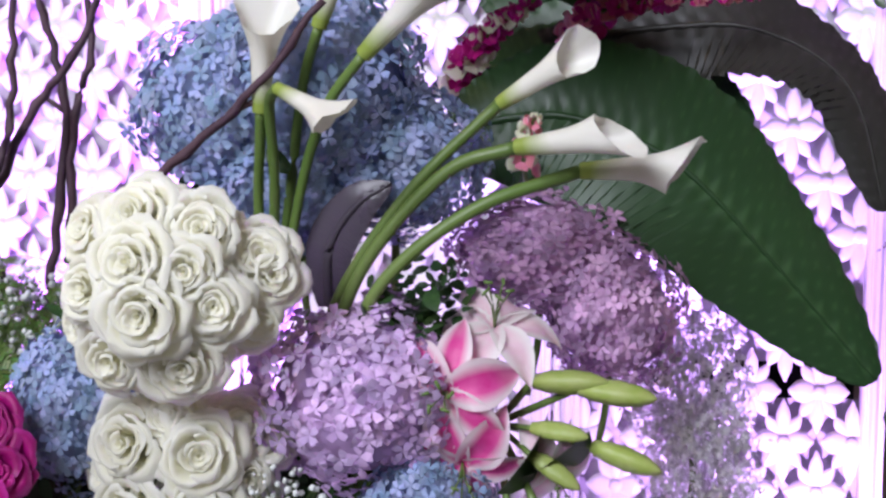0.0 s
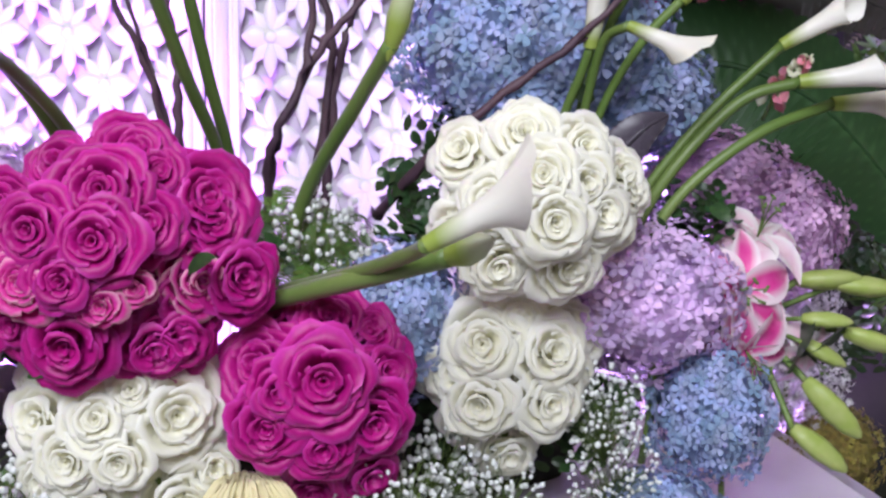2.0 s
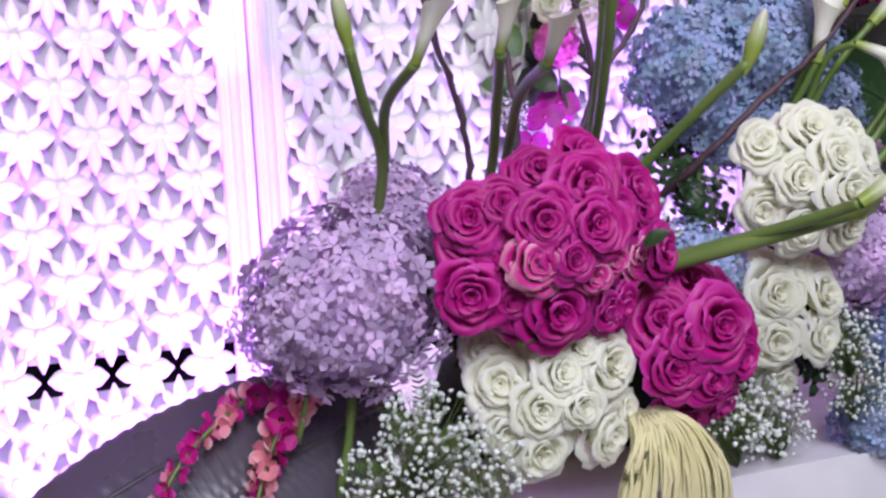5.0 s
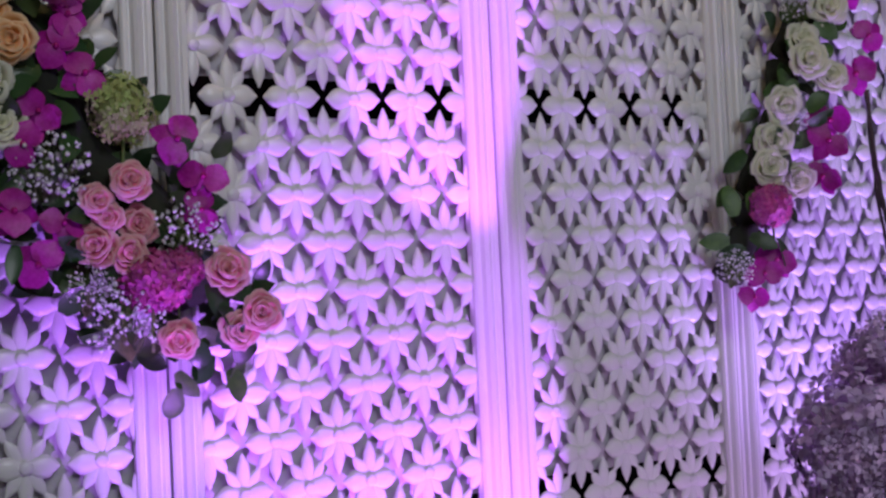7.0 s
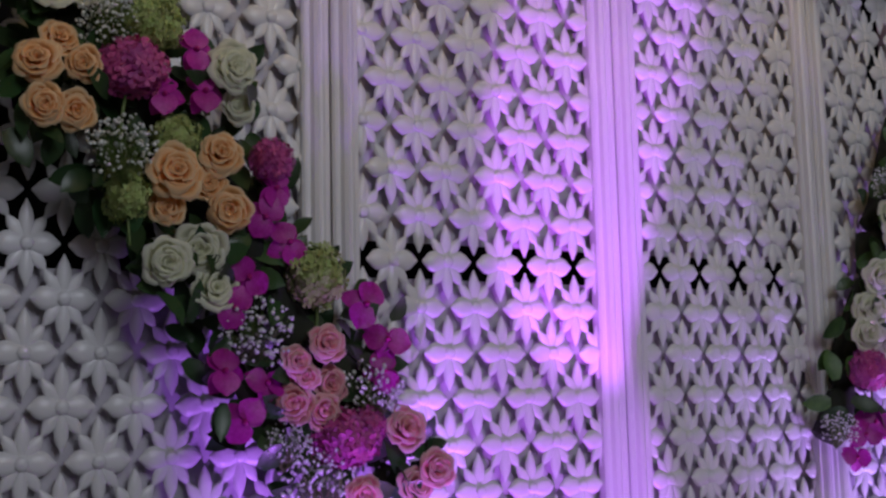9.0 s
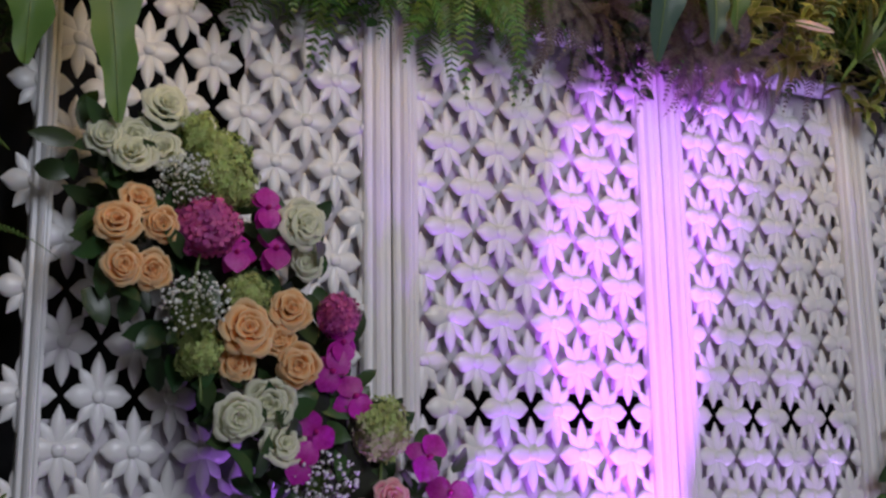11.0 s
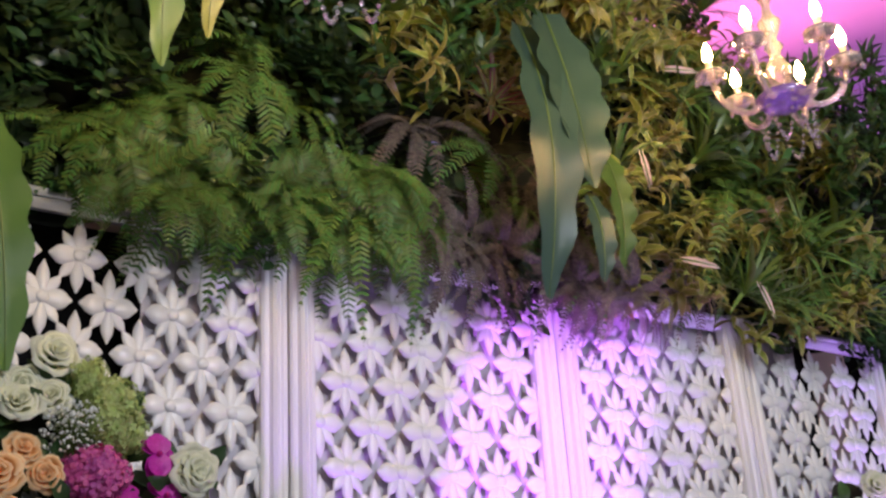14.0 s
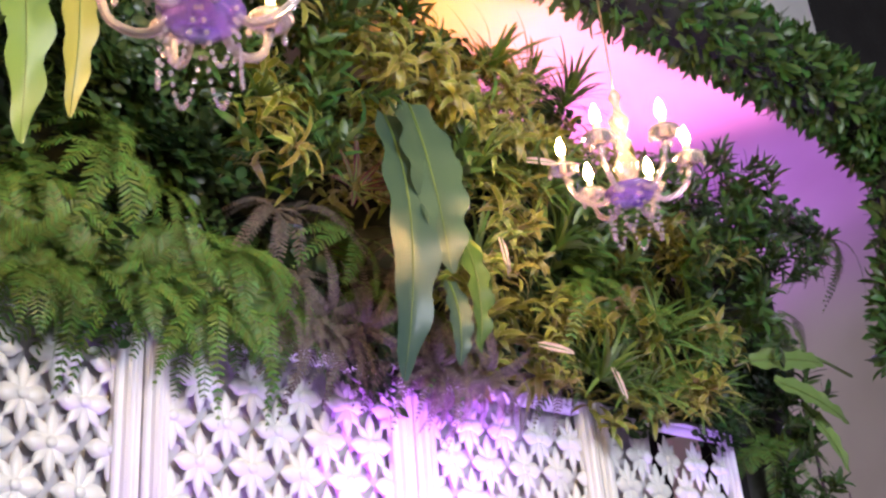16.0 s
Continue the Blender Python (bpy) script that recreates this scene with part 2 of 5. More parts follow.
def part(name, mesh, parent, m=None, label="", kind=""):
    ob = new(name, mesh)
    ob.parent = parent
    if m is not None:
        ob.matrix_local = m
    return tagged(ob, label, "", "", kind)


def grid(fn, nu, nv, rim=None):
    verts = [fn(i / nu * 2 - 1, j / nv) for j in range(nv + 1) for i in range(nu + 1)]
    rims = [rim(i / nu * 2 - 1, j / nv) if rim else j / nv for j in range(nv + 1) for i in range(nu + 1)]
    faces = [(j * (nu + 1) + i, j * (nu + 1) + i + 1, (j + 1) * (nu + 1) + i + 1, (j + 1) * (nu + 1) + i) for j in range(nv) for i in range(nu)]
    return verts, faces, rims


def tube(points, radii, sides=6):
    """A tapered tube along points."""
    pts = [Vector(p) for p in points]
    verts, faces = [], []
    for i, p in enumerate(pts):
        d = (pts[min(i + 1, len(pts) - 1)] - pts[max(i - 1, 0)]).normalized()
        a = d.orthogonal().normalized() if abs(d.z) > 0.95 else d.cross(Vector((0, 0, 1))).normalized()
        b = d.cross(a)
        r = radii[i] if isinstance(radii, (list, tuple)) else radii
        verts += [p + (a * math.cos(k * math.tau / sides) + b * math.sin(k * math.tau / sides)) * r for k in range(sides)]
    for i in range(len(pts) - 1):
        for k in range(sides):
            faces.append((i * sides + k, i * sides + (k + 1) % sides, (i + 1) * sides + (k + 1) % sides, (i + 1) * sides + k))
    faces.append(tuple(range(sides))[::-1])
    faces.append(tuple((len(pts) - 1) * sides + k for k in range(sides)))
    return verts, faces


def bend(points, n=10):
    """A smooth line through a few points (Catmull-Rom)."""
    p = [Vector(q) for q in points]
    p = [2 * p[0] - p[1]] + p + [2 * p[-1] - p[-2]]
    out = []
    for i in range(1, len(p) - 2):
        for k in range(n):
            t = k / n
            out.append(0.5 * (2 * p[i] + (p[i + 1] - p[i - 1]) * t + (2 * p[i - 1] - 5 * p[i] + 4 * p[i + 1] - p[i + 2]) * t * t + (3 * p[i] - p[i - 1] - 3 * p[i + 1] + p[i + 2]) * t ** 3))
    return out + [p[-2]]


def lathe(profile, sides=16):
    verts = [(r * math.cos(k * math.tau / sides), r * math.sin(k * math.tau / sides), z) for r, z in profile for k in range(sides)]
    faces = [(i * sides + k, i * sides + (k + 1) % sides, (i + 1) * sides + (k + 1) % sides, (i + 1) * sides + k) for i in range(len(profile) - 1) for k in range(sides)]
    return verts, faces


def box(x0, x1, y0, y1, z0, z1, chamfer=0.004):
    bm = bmesh.new()
    bmesh.ops.create_cube(bm, size=1)
    for v in bm.verts:
        v.co = ((x0 + x1) / 2 + v.co.x * (x1 - x0), (y0 + y1) / 2 + v.co.y * (y1 - y0), (z0 + z1) / 2 + v.co.z * (z1 - z0))
    if chamfer:
        bmesh.ops.bevel(bm, geom=bm.edges[:], offset=chamfer, segments=2, affect="EDGES")
    bm.verts.ensure_lookup_table()
    verts, faces = [v.co.copy() for v in bm.verts], [[v.index for v in f.verts] for f in bm.faces]
    bm.free()
    return verts, faces


def toward(p, n, spin=0.0, size=1.0):
    """A pose at p whose z axis points along n."""
    q = Vector(n).normalized().to_track_quat("Z", "Y")
    return Matrix.LocRotScale(Vector(p), q @ Euler((0, 0, spin)).to_quaternion(), Vector((size, size, size)))


def rnd(a, b):
    return random.uniform(a, b)


# ---- setting ----
def slab(name, x0, x1, y0, y1, z0, z1, mat, label, category):
    b = Build().add(*box(x0, x1, y0, y1, z0, z1, 0))
    ob = new(name, b.mesh(name, mat, False))
    return tagged(ob, label, category, kind="structure")


slab("floor", -6, 5.4, -5.2, 4.6, -0.1, 0, M["floor"], "dark grey carpet floor of the hall", "floor")
slab("ceiling", -6, 5.2, -5, 4.4, 7.2, 7.35, M["beige"], "beige plaster ceiling high above the hall", "ceiling")
slab("wall_north", -6, 5.2, 4.4, 4.6, 0, 7.2, M["beige"], "beige plaster wall behind the stage", "wall")
slab("wall_south", -6, 5.2, -5.2, -5.0, 0, 7.2, M["beige"], "beige plaster wall of the hall", "wall")
slab("wall_west", -6.2, -6, -5, 4.4, 0, 7.2, M["beige"], "beige plaster wall of the hall", "wall")
slab("wall_east", 5.2, 5.4, -5, 4.4, 0, 7.2, M["beige"], "beige plaster wall of the hall", "wall")

# fabric vault of the stage, from the beam back and down to the floor
vault = Build()
for k, lift in enumerate((0.0, 0.02)):
    prof = [(q.y, q.z) for q in bend([(0, 2.40, 4.52), (0, 2.8, 4.66), (0, 3.3, 4.66), (0, 3.8, 4.40), (0, 4.15, 3.85), (0, 4.28, 3.0), (0, 4.30, 1.6), (0, 4.30, 0.0)], 5)]
    n = len(prof) - 1
    v, f, r = grid(lambda u, t: (-0.45 + 5.55 * u, prof[round(t * n)][0] + lift * 0.8, prof[round(t * n)][1] + lift + 0.012 * math.sin(u * 46) * math.sin(math.pi * t)), 160, n)
    vault.add(v, f)
tagged(new("stage_vault", vault.mesh("stage_vault", M["beige"])), "pale beige fabric vault over the stage, washed violet", "stage ceiling", kind="structure")


# ---- carved screen panels ----
ROW = 0.1195
WALL = 2.93


def petal_relief(b, angle, length, width, start, lift, fold):
    """One plump raised petal of a carved flower; local x across, z up, -y out."""
    c, s = math.cos(angle), math.sin(angle)
    n, m = 8, 6
    verts, faces = [], []
    for k in range(n + 1):
        u = k / n
        w = width * (0.55 + 0.45 * math.sin(math.pi * min(1, u * 1.05))) * min(1, (1.02 - u) * 3.2) ** 0.62
        h = lift * (0.45 + 0.55 * math.sin(math.pi * (u * 0.78 + 0.12))) * min(1, (1.04 - u) * 3.0) ** 0.5
        for j in range(m + 1):
            a = math.pi * j / m
            x, z = start + (length - start) * u, -math.cos(a) * w
            y = -h * math.sin(a) ** 0.75 - fold * max(0.0, 1 - abs(j - m / 2))
            verts.append((x * c - z * s, y, x * s + z * c))
    for k in range(n):
        for j in range(m):
            faces.append((k * (m + 1) + j, k * (m + 1) + j + 1, (k + 1) * (m + 1) + j + 1, (k + 1) * (m + 1) + j))
    b.add(verts, faces)


def flower_mesh(px):
    b = Build()
    half = px / 2
    for sx in (1, -1):
        for sz in (1, -1):
            petal_relief(b, math.atan2(sz * ROW, sx * half), math.hypot(half, ROW) * 0.53, 0.0145, 0.010, 0.007, 0.0)
    for angle in (math.pi / 2, -math.pi / 2):
        petal_relief(b, angle, 0.099, 0.0165, 0.008, 0.0085, 0.0012)
    for angle in (0, math.pi):
        petal_relief(b, angle, half * 0.90, 0.0275, 0.004, 0.0125, 0.0005)
    v, f = lathe([(0.0001, 0.0165), (0.008, 0.0160), (0.0135, 0.0140), (0.0160, 0.0110), (0.0165, 0.0)], 14)
    b.add([(x, -z, y) for x, y, z in v], [q[::-1] for q in f])
    return b.mesh("carved_flower", M["carved"])


def stile(x0, x1):
    """A moulded upright: flat, two beads and a hollow."""
    w = x1 - x0
    prof = [(0, 0), (0, 0.030), (0.08, 0.036), (0.18, 0.036), (0.24, 0.028), (0.30, 0.028), (0.38, 0.042), (0.50, 0.047), (0.62, 0.042), (0.70, 0.028), (0.76, 0.028), (0.82, 0.034), (0.96, 0.034), (1, 0.028), (1, 0)]
    verts, faces = [], []
    n = len(prof)
    for z in (0.0, 3.03):
        verts += [(x0 + w * u, WALL + 0.012 - d, z) for u, d in prof]
    for k in range(n - 1):
        faces.append((k, k + 1, n + k + 1, n + k))
    faces.append(tuple(range(n))[::-1])
    faces.append(tuple(n + k for k in range(n)))
    return verts, faces


def screen_panel(x0, x1, o0, o1, hole, px, cloth, label):
    """A panel from x0 to x1 with an opening from o0 to o1; hole: the place of one cut-out in row 0."""
    root = empty("lattice_panel", Matrix.Translation(((x0 + x1) / 2, WALL, 0)), label, "screen panel", "carved screen panels")
    inv = Matrix.Translation((-(x0 + x1) / 2, -WALL, 0))

    def put(name, b, mat, smooth=False, label=""):
        return part(name, b.mesh(name, mat, smooth), root, inv, label)

    put("stile", Build().add(*stile(x0 + 0.003, o0)), M["frame"])
    put("stile", Build().add(*stile(o1, x1 - 0.003)), M["frame"])
    rail = Build().add(*box(o0, o1, WALL - 0.022, WALL + 0.012, 2.975, 3.03)).add(*box(o0 - 0.02, o1 + 0.02, WALL - 0.034, WALL - 0.024, 3.0, 3.022, 0.003))
    put("top_rail", rail, M["frame"], True)
    put("bottom_rail", Build().add(*box(o0, o1, WALL - 0.02, WALL + 0.012, 0.0, 0.14)), M["frame"], True)
    for z0, z1, c0, c1 in cloth:
        b = Build()
        v, f, r = grid(lambda u, t: (c0 + (c1 - c0) * (u + 1) / 2, WALL + 0.032 + 0.004 * math.sin(u * 9 + t * 7), z0 + (z1 - z0) * t), 12, 8)
        b.add(v, f)
        put("backing_cloth", b, M["backing"], True, "grey-white cloth stretched behind the carving")
    me = flower_mesh(px)
    for i in range(-15, 10):
        z = 1.91 + ROW * i
        if not 0.1 < z < 2.95:
            continue
        off = hole + px / 2 if i % 2 == 0 else hole
        k0 = math.floor((o0 - off) / px) - 1
        for k in range(k0, k0 + 9):
            x = off + px * k
            if o0 - 0.055 < x < o1 + 0.055:
                part("carved_flower", me, root, inv @ pose(x, WALL + 0.002 * (k % 2), z + rnd(-0.001, 0.001), 0, rnd(-1.2, 1.2), 0))
    return root


screen_panel(-2.13, -1.232, -2.08, -1.311, -1.875, 0.163, [(0.95, 1.86, -2.1, -1.25), (1.965, 2.99, -1.62, -1.25)], "white carved floral lattice screen panel beside a green column")
screen_panel(-1.232, -0.333, -1.155, -0.417, -0.487, 0.163, [(0.14, 0.79, -1.22, -0.35), (0.875, 1.865, -1.22, -0.35), (1.96, 2.99, -1.22, -0.35)], "white carved floral lattice screen panel lit violet from below")
screen_panel(-0.333, 0.47, -0.25, 0.40, -0.177, 0.1525, [(0.14, 0.81, -0.32, 0.46), (0.895, 1.865, -0.32, 0.46), (1.96, 2.99, -0.32, 0.46)], "white carved floral lattice screen panel in pale violet light")
screen_panel(0.47, 1.225, 0.535, 1.17, 0.62, 0.1525, [(0.14, 0.81, 0.48, 1.2), (0.895, 2.55, 0.48, 1.2), (2.55, 2.99, 0.48, 0.8)], "white carved floral lattice screen panel at the end of the row")
# black sheet added so cut-outs without cloth look into darkness
slab("backdrop", -2.6, 1.22, 3.25, 3.27, 0, 3.1, M["black"], "black sheet added behind the white screens to darken the cut-outs", "drape")


# ---- flowers ----
def rose_petal(inner, radius, height, half, curl, seed=0):
    """A petal of a rose of radius 1: it rises inside its ring, leans out over the gap and rolls its lip back."""
    gap = radius - inner
    line = ((0.18 * radius, -0.25), (0.55 * radius, height - 0.62), (inner + 0.10 * gap, height - 0.34), (inner + 0.55 * gap, height - 0.10), (radius, height), (radius + 0.11 * curl, height - 0.05 * curl), (radius + 0.16 * curl, height - 0.17 * curl))

    def at(u, v):
        drop = v * (1 - 0.24 * abs(u) ** 2.2)
        q = min(drop * 6, 5.999)
        i = int(q)
        (r0, z0), (r1, z1) = line[i], line[i + 1]
        r, z = r0 + (r1 - r0) * (q - i), z0 + (z1 - z0) * (q - i)
        k = max(0.0, v - 0.3)
        r *= 1 + 0.30 * k * noise.noise((u * 1.5, v * 1.2, seed * 3.7 + radius * 9)) - 0.14 * u * u * v + 0.13 * k * (1 - abs(u))
        z += 0.26 * k * noise.noise((u * 1.7 + 7, v * 1.3, seed * 5.1 + radius * 7)) - 0.12 * u * u * v * radius
        a = u * half
        return (r * math.cos(a), r * math.sin(a), z)
    return grid(at, 6, 9, lambda u, v: max(v, abs(u) * 0.8 * v))


# petals in the ring, inner radius, radius, height, half angle, curl
RINGS = ((2, 0.02, 0.11, 0.78, 1.9, 0.1), (3, 0.08, 0.24, 0.82, 1.35, 0.2), (4, 0.20, 0.40, 0.82, 1.20, 0.35), (4, 0.36, 0.60, 0.76, 1.10, 0.55), (5, 0.56, 0.82, 0.62, 0.92, 0.8), (6, 0.76, 1.05, 0.40, 0.78, 1.0))


def rose_set(mat):
    return [[Build().add(*rose_petal(inner, r, h, half, curl, i)).mesh("petal", mat) for i in range(3)] for n, inner, r, h, half, curl in RINGS]


ROSE = {k: rose_set(M[k]) for k in ("white_rose", "magenta_rose", "pink_rose", "peach_rose", "cream_rose", "edged_rose")}
sepal = Build()
for k in range(5):
    v, f, r = grid(lambda u, t: (0.1 + 0.75 * t, u * 0.16 * (1 - t) ** 0.7, -0.22 + 0.05 * t - 0.12 * t * t), 2, 4)
    sepal.add(v, f, r, Matrix.Rotation(k * math.tau / 5, 4, "Z"))
sepal.add(*tube([(0, 0, -0.2), (0.02, 0, -0.6), (0.0, 0.02, -1.3)], [0.12, 0.07, 0.06], 6))
SEPAL = sepal.mesh("calyx", M["stem"])


def rose(kind, p, n, size, label, group, tight=False):
    root = empty("rose", toward(p, n, rnd(0, 6.28), size), label, "rose", group)
    for ring, meshes in enumerate(ROSE[kind]):
        n, s = RINGS[ring][0], rnd(0, 6)
        if ring == 5 and tight:
            continue
        for k in range(n):
            part("petal", random.choice(meshes), root, Matrix.Rotation(s + k * math.tau / n + rnd(-0.12, 0.12), 4, "Z") @ Matrix.Rotation(rnd(-0.12, 0.16) * (ring > 1), 4, "Y") @ Matrix.Scale(rnd(0.88, 1.06), 4))
    part("calyx", SEPAL, root, None, "green sepals and stem")
    return root


def floret(b, p, n, size, spin):
    m = toward(p, n, spin, size)
    verts, faces, rim = [(0, 0, 0)], [], [0.0]
    for k in range(4):
        a = k * math.tau / 4
        w = 0.62
        for d, off, z in ((0.55, -w, 0.10), (0.95, -w * 0.5, 0.12), (1.0, w * 0.5, 0.06), (0.6, w, 0.02)):
            ang = a + off * 0.95
            verts.append((d * math.cos(ang), d * math.sin(ang), z + rnd(-0.1, 0.16)))
            rim.append(d)
        q = 1 + k * 4
        faces.append((0, q, q + 1, q + 2, q + 3))
    b.add(verts, faces, rim, m)


def head_mesh(name, mat, count, size, flat=0.85, lumps=0.08):
    """A mophead of four-petalled florets over a lumpy ball of radius 1."""
    b = Build()
    for i in range(count):
        z = 1 - 2 * (i + 0.5) / count
        a = i * 2.399963
        r = math.sqrt(1 - z * z)
        d = Vector((r * math.cos(a), r * math.sin(a), z))
        k = 1 + lumps * noise.noise(d * 2.2 + Vector((count, 0, 0))) * 2 + rnd(-0.05, 0.04)
        n = d + Vector((rnd(-0.5, 0.5), rnd(-0.5, 0.5), rnd(-0.5, 0.5)))
        floret(b, (d.x * k, d.y * k, d.z * k * flat), n, size * rnd(0.8, 1.15), rnd(0, 6))
    return b.mesh(name, mat, False)


CORE = Build()
_v, _f = lathe([(0.001, -0.78), (0.4, -0.70), (0.7, -0.45), (0.84, 0), (0.7, 0.45), (0.4, 0.70), (0.001, 0.78)], 12)
CORE = CORE.add(_v, _f)
HEAD = {}
for key, count, size in (("blue", 560, 0.125), ("lilac", 520, 0.128), ("purple", 460, 0.135), ("green", 260, 0.17), ("pale", 10, 0.11), ("moss", 700, 0.07)):
    HEAD[key] = (head_mesh("flower_head", M["hydrangea_" + key], count, size, 0.9, 0.17), CORE.mesh("flower_core", M["hydrangea_" + key]))
lace = Build()
for i in range(1500):
    d = Vector((rnd(-1, 1), rnd(-1, 1), rnd(-1, 1))).normalized() * (0.35 + 0.75 * math.sqrt(rnd(0, 1)) + 0.15 * math.sin(i))
    floret(lace, d, d + Vector((rnd(-1, 1), rnd(-1, 1), rnd(-1, 1))), rnd(0.035, 0.075), rnd(0, 6))
for i in range(90):
    d = Vector((rnd(-1, 1), rnd(-1, 1), rnd(-0.6, 1))).normalized()
    lace.add(*tube([(0, 0, -0.5), d * 0.5 + Vector((0, 0, -0.1)), d], 0.008, 3))
HEAD["pale"] = (lace.mesh("flower_head", M["hydrangea_pale"], False), None)
HEAD["peony"] = (head_mesh("flower_head", M["peony"], 150, 0.24), CORE.mesh("flower_core", M["peony"]))
_v, _f = tube(bend([(0, 0, -0.5), (0.05, 0, -1.2), (0, 0.1, -2.0)], 4), 0.05, 6)
HEAD_STEM = Build().add(_v, _f).mesh("stem", M["stem"])


def hydrangea(key, p, size, squash=(1, 1, 1), spin=0.0, label="", group="hydrangeas", name="hydrangea", category="hydrangea"):
    root = empty(name, pose(*p, rnd(-8, 8), rnd(-8, 8), math.degrees(spin)), label, category, group)
    s = Matrix.Diagonal((size * squash[0], size * squash[1], size * squash[2], 1))
    part("flower_head", HEAD[key][0], root, s, "", "stuff")
    if HEAD[key][1]:
        part("flower_core", HEAD[key][1], root, s)
    part("stem", HEAD_STEM, root, Matrix.Scale(size, 4))
    return root


def ico(r):
    t = (1 + 5 ** 0.5) / 2
    v = [Vector(p).normalized() * r for p in ((-1, t, 0), (1, t, 0), (-1, -t, 0), (1, -t, 0), (0, -1, t), (0, 1, t), (0, -1, -t), (0, 1, -t), (t, 0, -1), (t, 0, 1), (-t, 0, -1), (-t, 0, 1))]
    f = [(0, 11, 5), (0, 5, 1), (0, 1, 7), (0, 7, 10), (0, 10, 11), (1, 5, 9), (5, 11, 4), (11, 10, 2), (10, 7, 6), (7, 1, 8), (3, 9, 4), (3, 4, 2), (3, 2, 6), (3, 6, 8), (3, 8, 9), (4, 9, 5), (2, 4, 11), (6, 2, 10), (8, 6, 7), (9, 8, 1)]
    return v, f


def gyp_mesh(count, bead):
    blooms, stems = Build(), Build()
    for k in range(count):
        d = Vector((rnd(-1, 1), rnd(-1, 1), rnd(-0.7, 1)))
        if d.length > 1.05:
            continue
        v, f = ico(bead * rnd(0.6, 1.15))
        squash = Matrix.Diagonal((1, 1, rnd(0.6, 0.9), 1))
        blooms.add(v, f, None, Matrix.Translation(d) @ Euler((rnd(0, 3), rnd(0, 3), 0)).to_matrix().to_4x4() @ squash)
        stems.add(*tube([d, d * 0.55 + Vector((rnd(-0.1, 0.1), rnd(-0.1, 0.1), -0.25)), (0, 0, -1.1)], 0.005, 3))
    return blooms.mesh("bloom_cloud", M["gyp"]), stems.mesh("sprig", M["stem"])


GYP_SET = [gyp_mesh(340, 0.062), gyp_mesh(280, 0.072)]


def gypsophila(p, size, label, group="gypsophila sprays", squash=(1, 1, 1)):
    root = empty("gypsophila", pose(*p, rnd(-20, 20), rnd(-20, 20), rnd(0, 360)), label, "baby's breath", group)
    blooms, stems = random.choice(GYP_SET)
    s = Matrix.Diagonal((size * squash[0], size * squash[1], size * squash[2], 1))
    part("bloom_cloud", blooms, root, s, "", "stuff")
    part("sprig", stems, root, s, "", "stuff")
    return root


# ---- arrangement on the table: rose balls (place and radius of each rose) ----
WHITE_TOP = [(0.052, 1.345, 1.345, 0.036), (0.12, 1.308, 1.364, 0.038), (0.191, 1.306, 1.35, 0.034), (0.133, 1.265, 1.32, 0.038), (0.077, 1.286, 1.29, 0.035), (0.185, 1.276, 1.31, 0.032), (0.256, 1.34, 1.3, 0.033), (0.209, 1.29, 1.274, 0.037), (0.146, 1.258, 1.269, 0.043), (0.095, 1.306, 1.214, 0.039), (0.172, 1.298, 1.211, 0.04), (0.046, 1.333, 1.244, 0.033), (0.245, 1.33, 1.251, 0.027)]
WHITE_LOW = [(0.084, 1.356, 1.114, 0.043), (0.169, 1.351, 1.104, 0.042), (0.081, 1.358, 1.039, 0.04), (0.167, 1.354, 1.04, 0.04), (0.13, 1.366, 1.142, 0.032), (0.127, 1.41, 0.959, 0.035), (0.2, 1.398, 1.129, 0.033), (0.054, 1.373, 1.073, 0.032), (0.213, 1.386, 1.07, 0.027), (0.048, 1.404, 1.122, 0.027)]
MAG_TOP = [(-0.464, 1.253, 1.254, 0.041), (-0.23, 1.256, 1.293, 0.05), (-0.369, 1.217, 1.149, 0.046), (-0.333, 1.174, 1.26, 0.04), (-0.406, 1.192, 1.217, 0.034), (-0.396, 1.187, 1.27, 0.037), (-0.329, 1.199, 1.308, 0.041), (-0.376, 1.23, 1.336, 0.027), (-0.433, 1.231, 1.293, 0.031), (-0.235, 1.238, 1.212, 0.034), (-0.257, 1.25, 1.144, 0.04), (-0.33, 1.186, 1.193, 0.025), (-0.298, 1.191, 1.21, 0.024), (-0.46, 1.253, 1.196, 0.032), (-0.424, 1.23, 1.169, 0.029), (-0.286, 1.201, 1.275, 0.035), (-0.365, 1.174, 1.221, 0.031), (-0.276, 1.239, 1.325, 0.029)]
MAG_LOW = [(-0.176, 1.278, 1.112, 0.043), (-0.108, 1.239, 1.101, 0.05), (-0.099, 1.31, 1.156, 0.04), (-0.158, 1.339, 1.154, 0.037), (-0.167, 1.259, 1.045, 0.042), (-0.034, 1.293, 1.098, 0.034), (-0.052, 1.272, 1.045, 0.041), (-0.116, 1.323, 0.957, 0.04), (-0.052, 1.32, 0.968, 0.038), (-0.107, 1.258, 1.02, 0.035), (-0.055, 1.31, 1.14, 0.034), (-0.154, 1.238, 1.087, 0.032)]
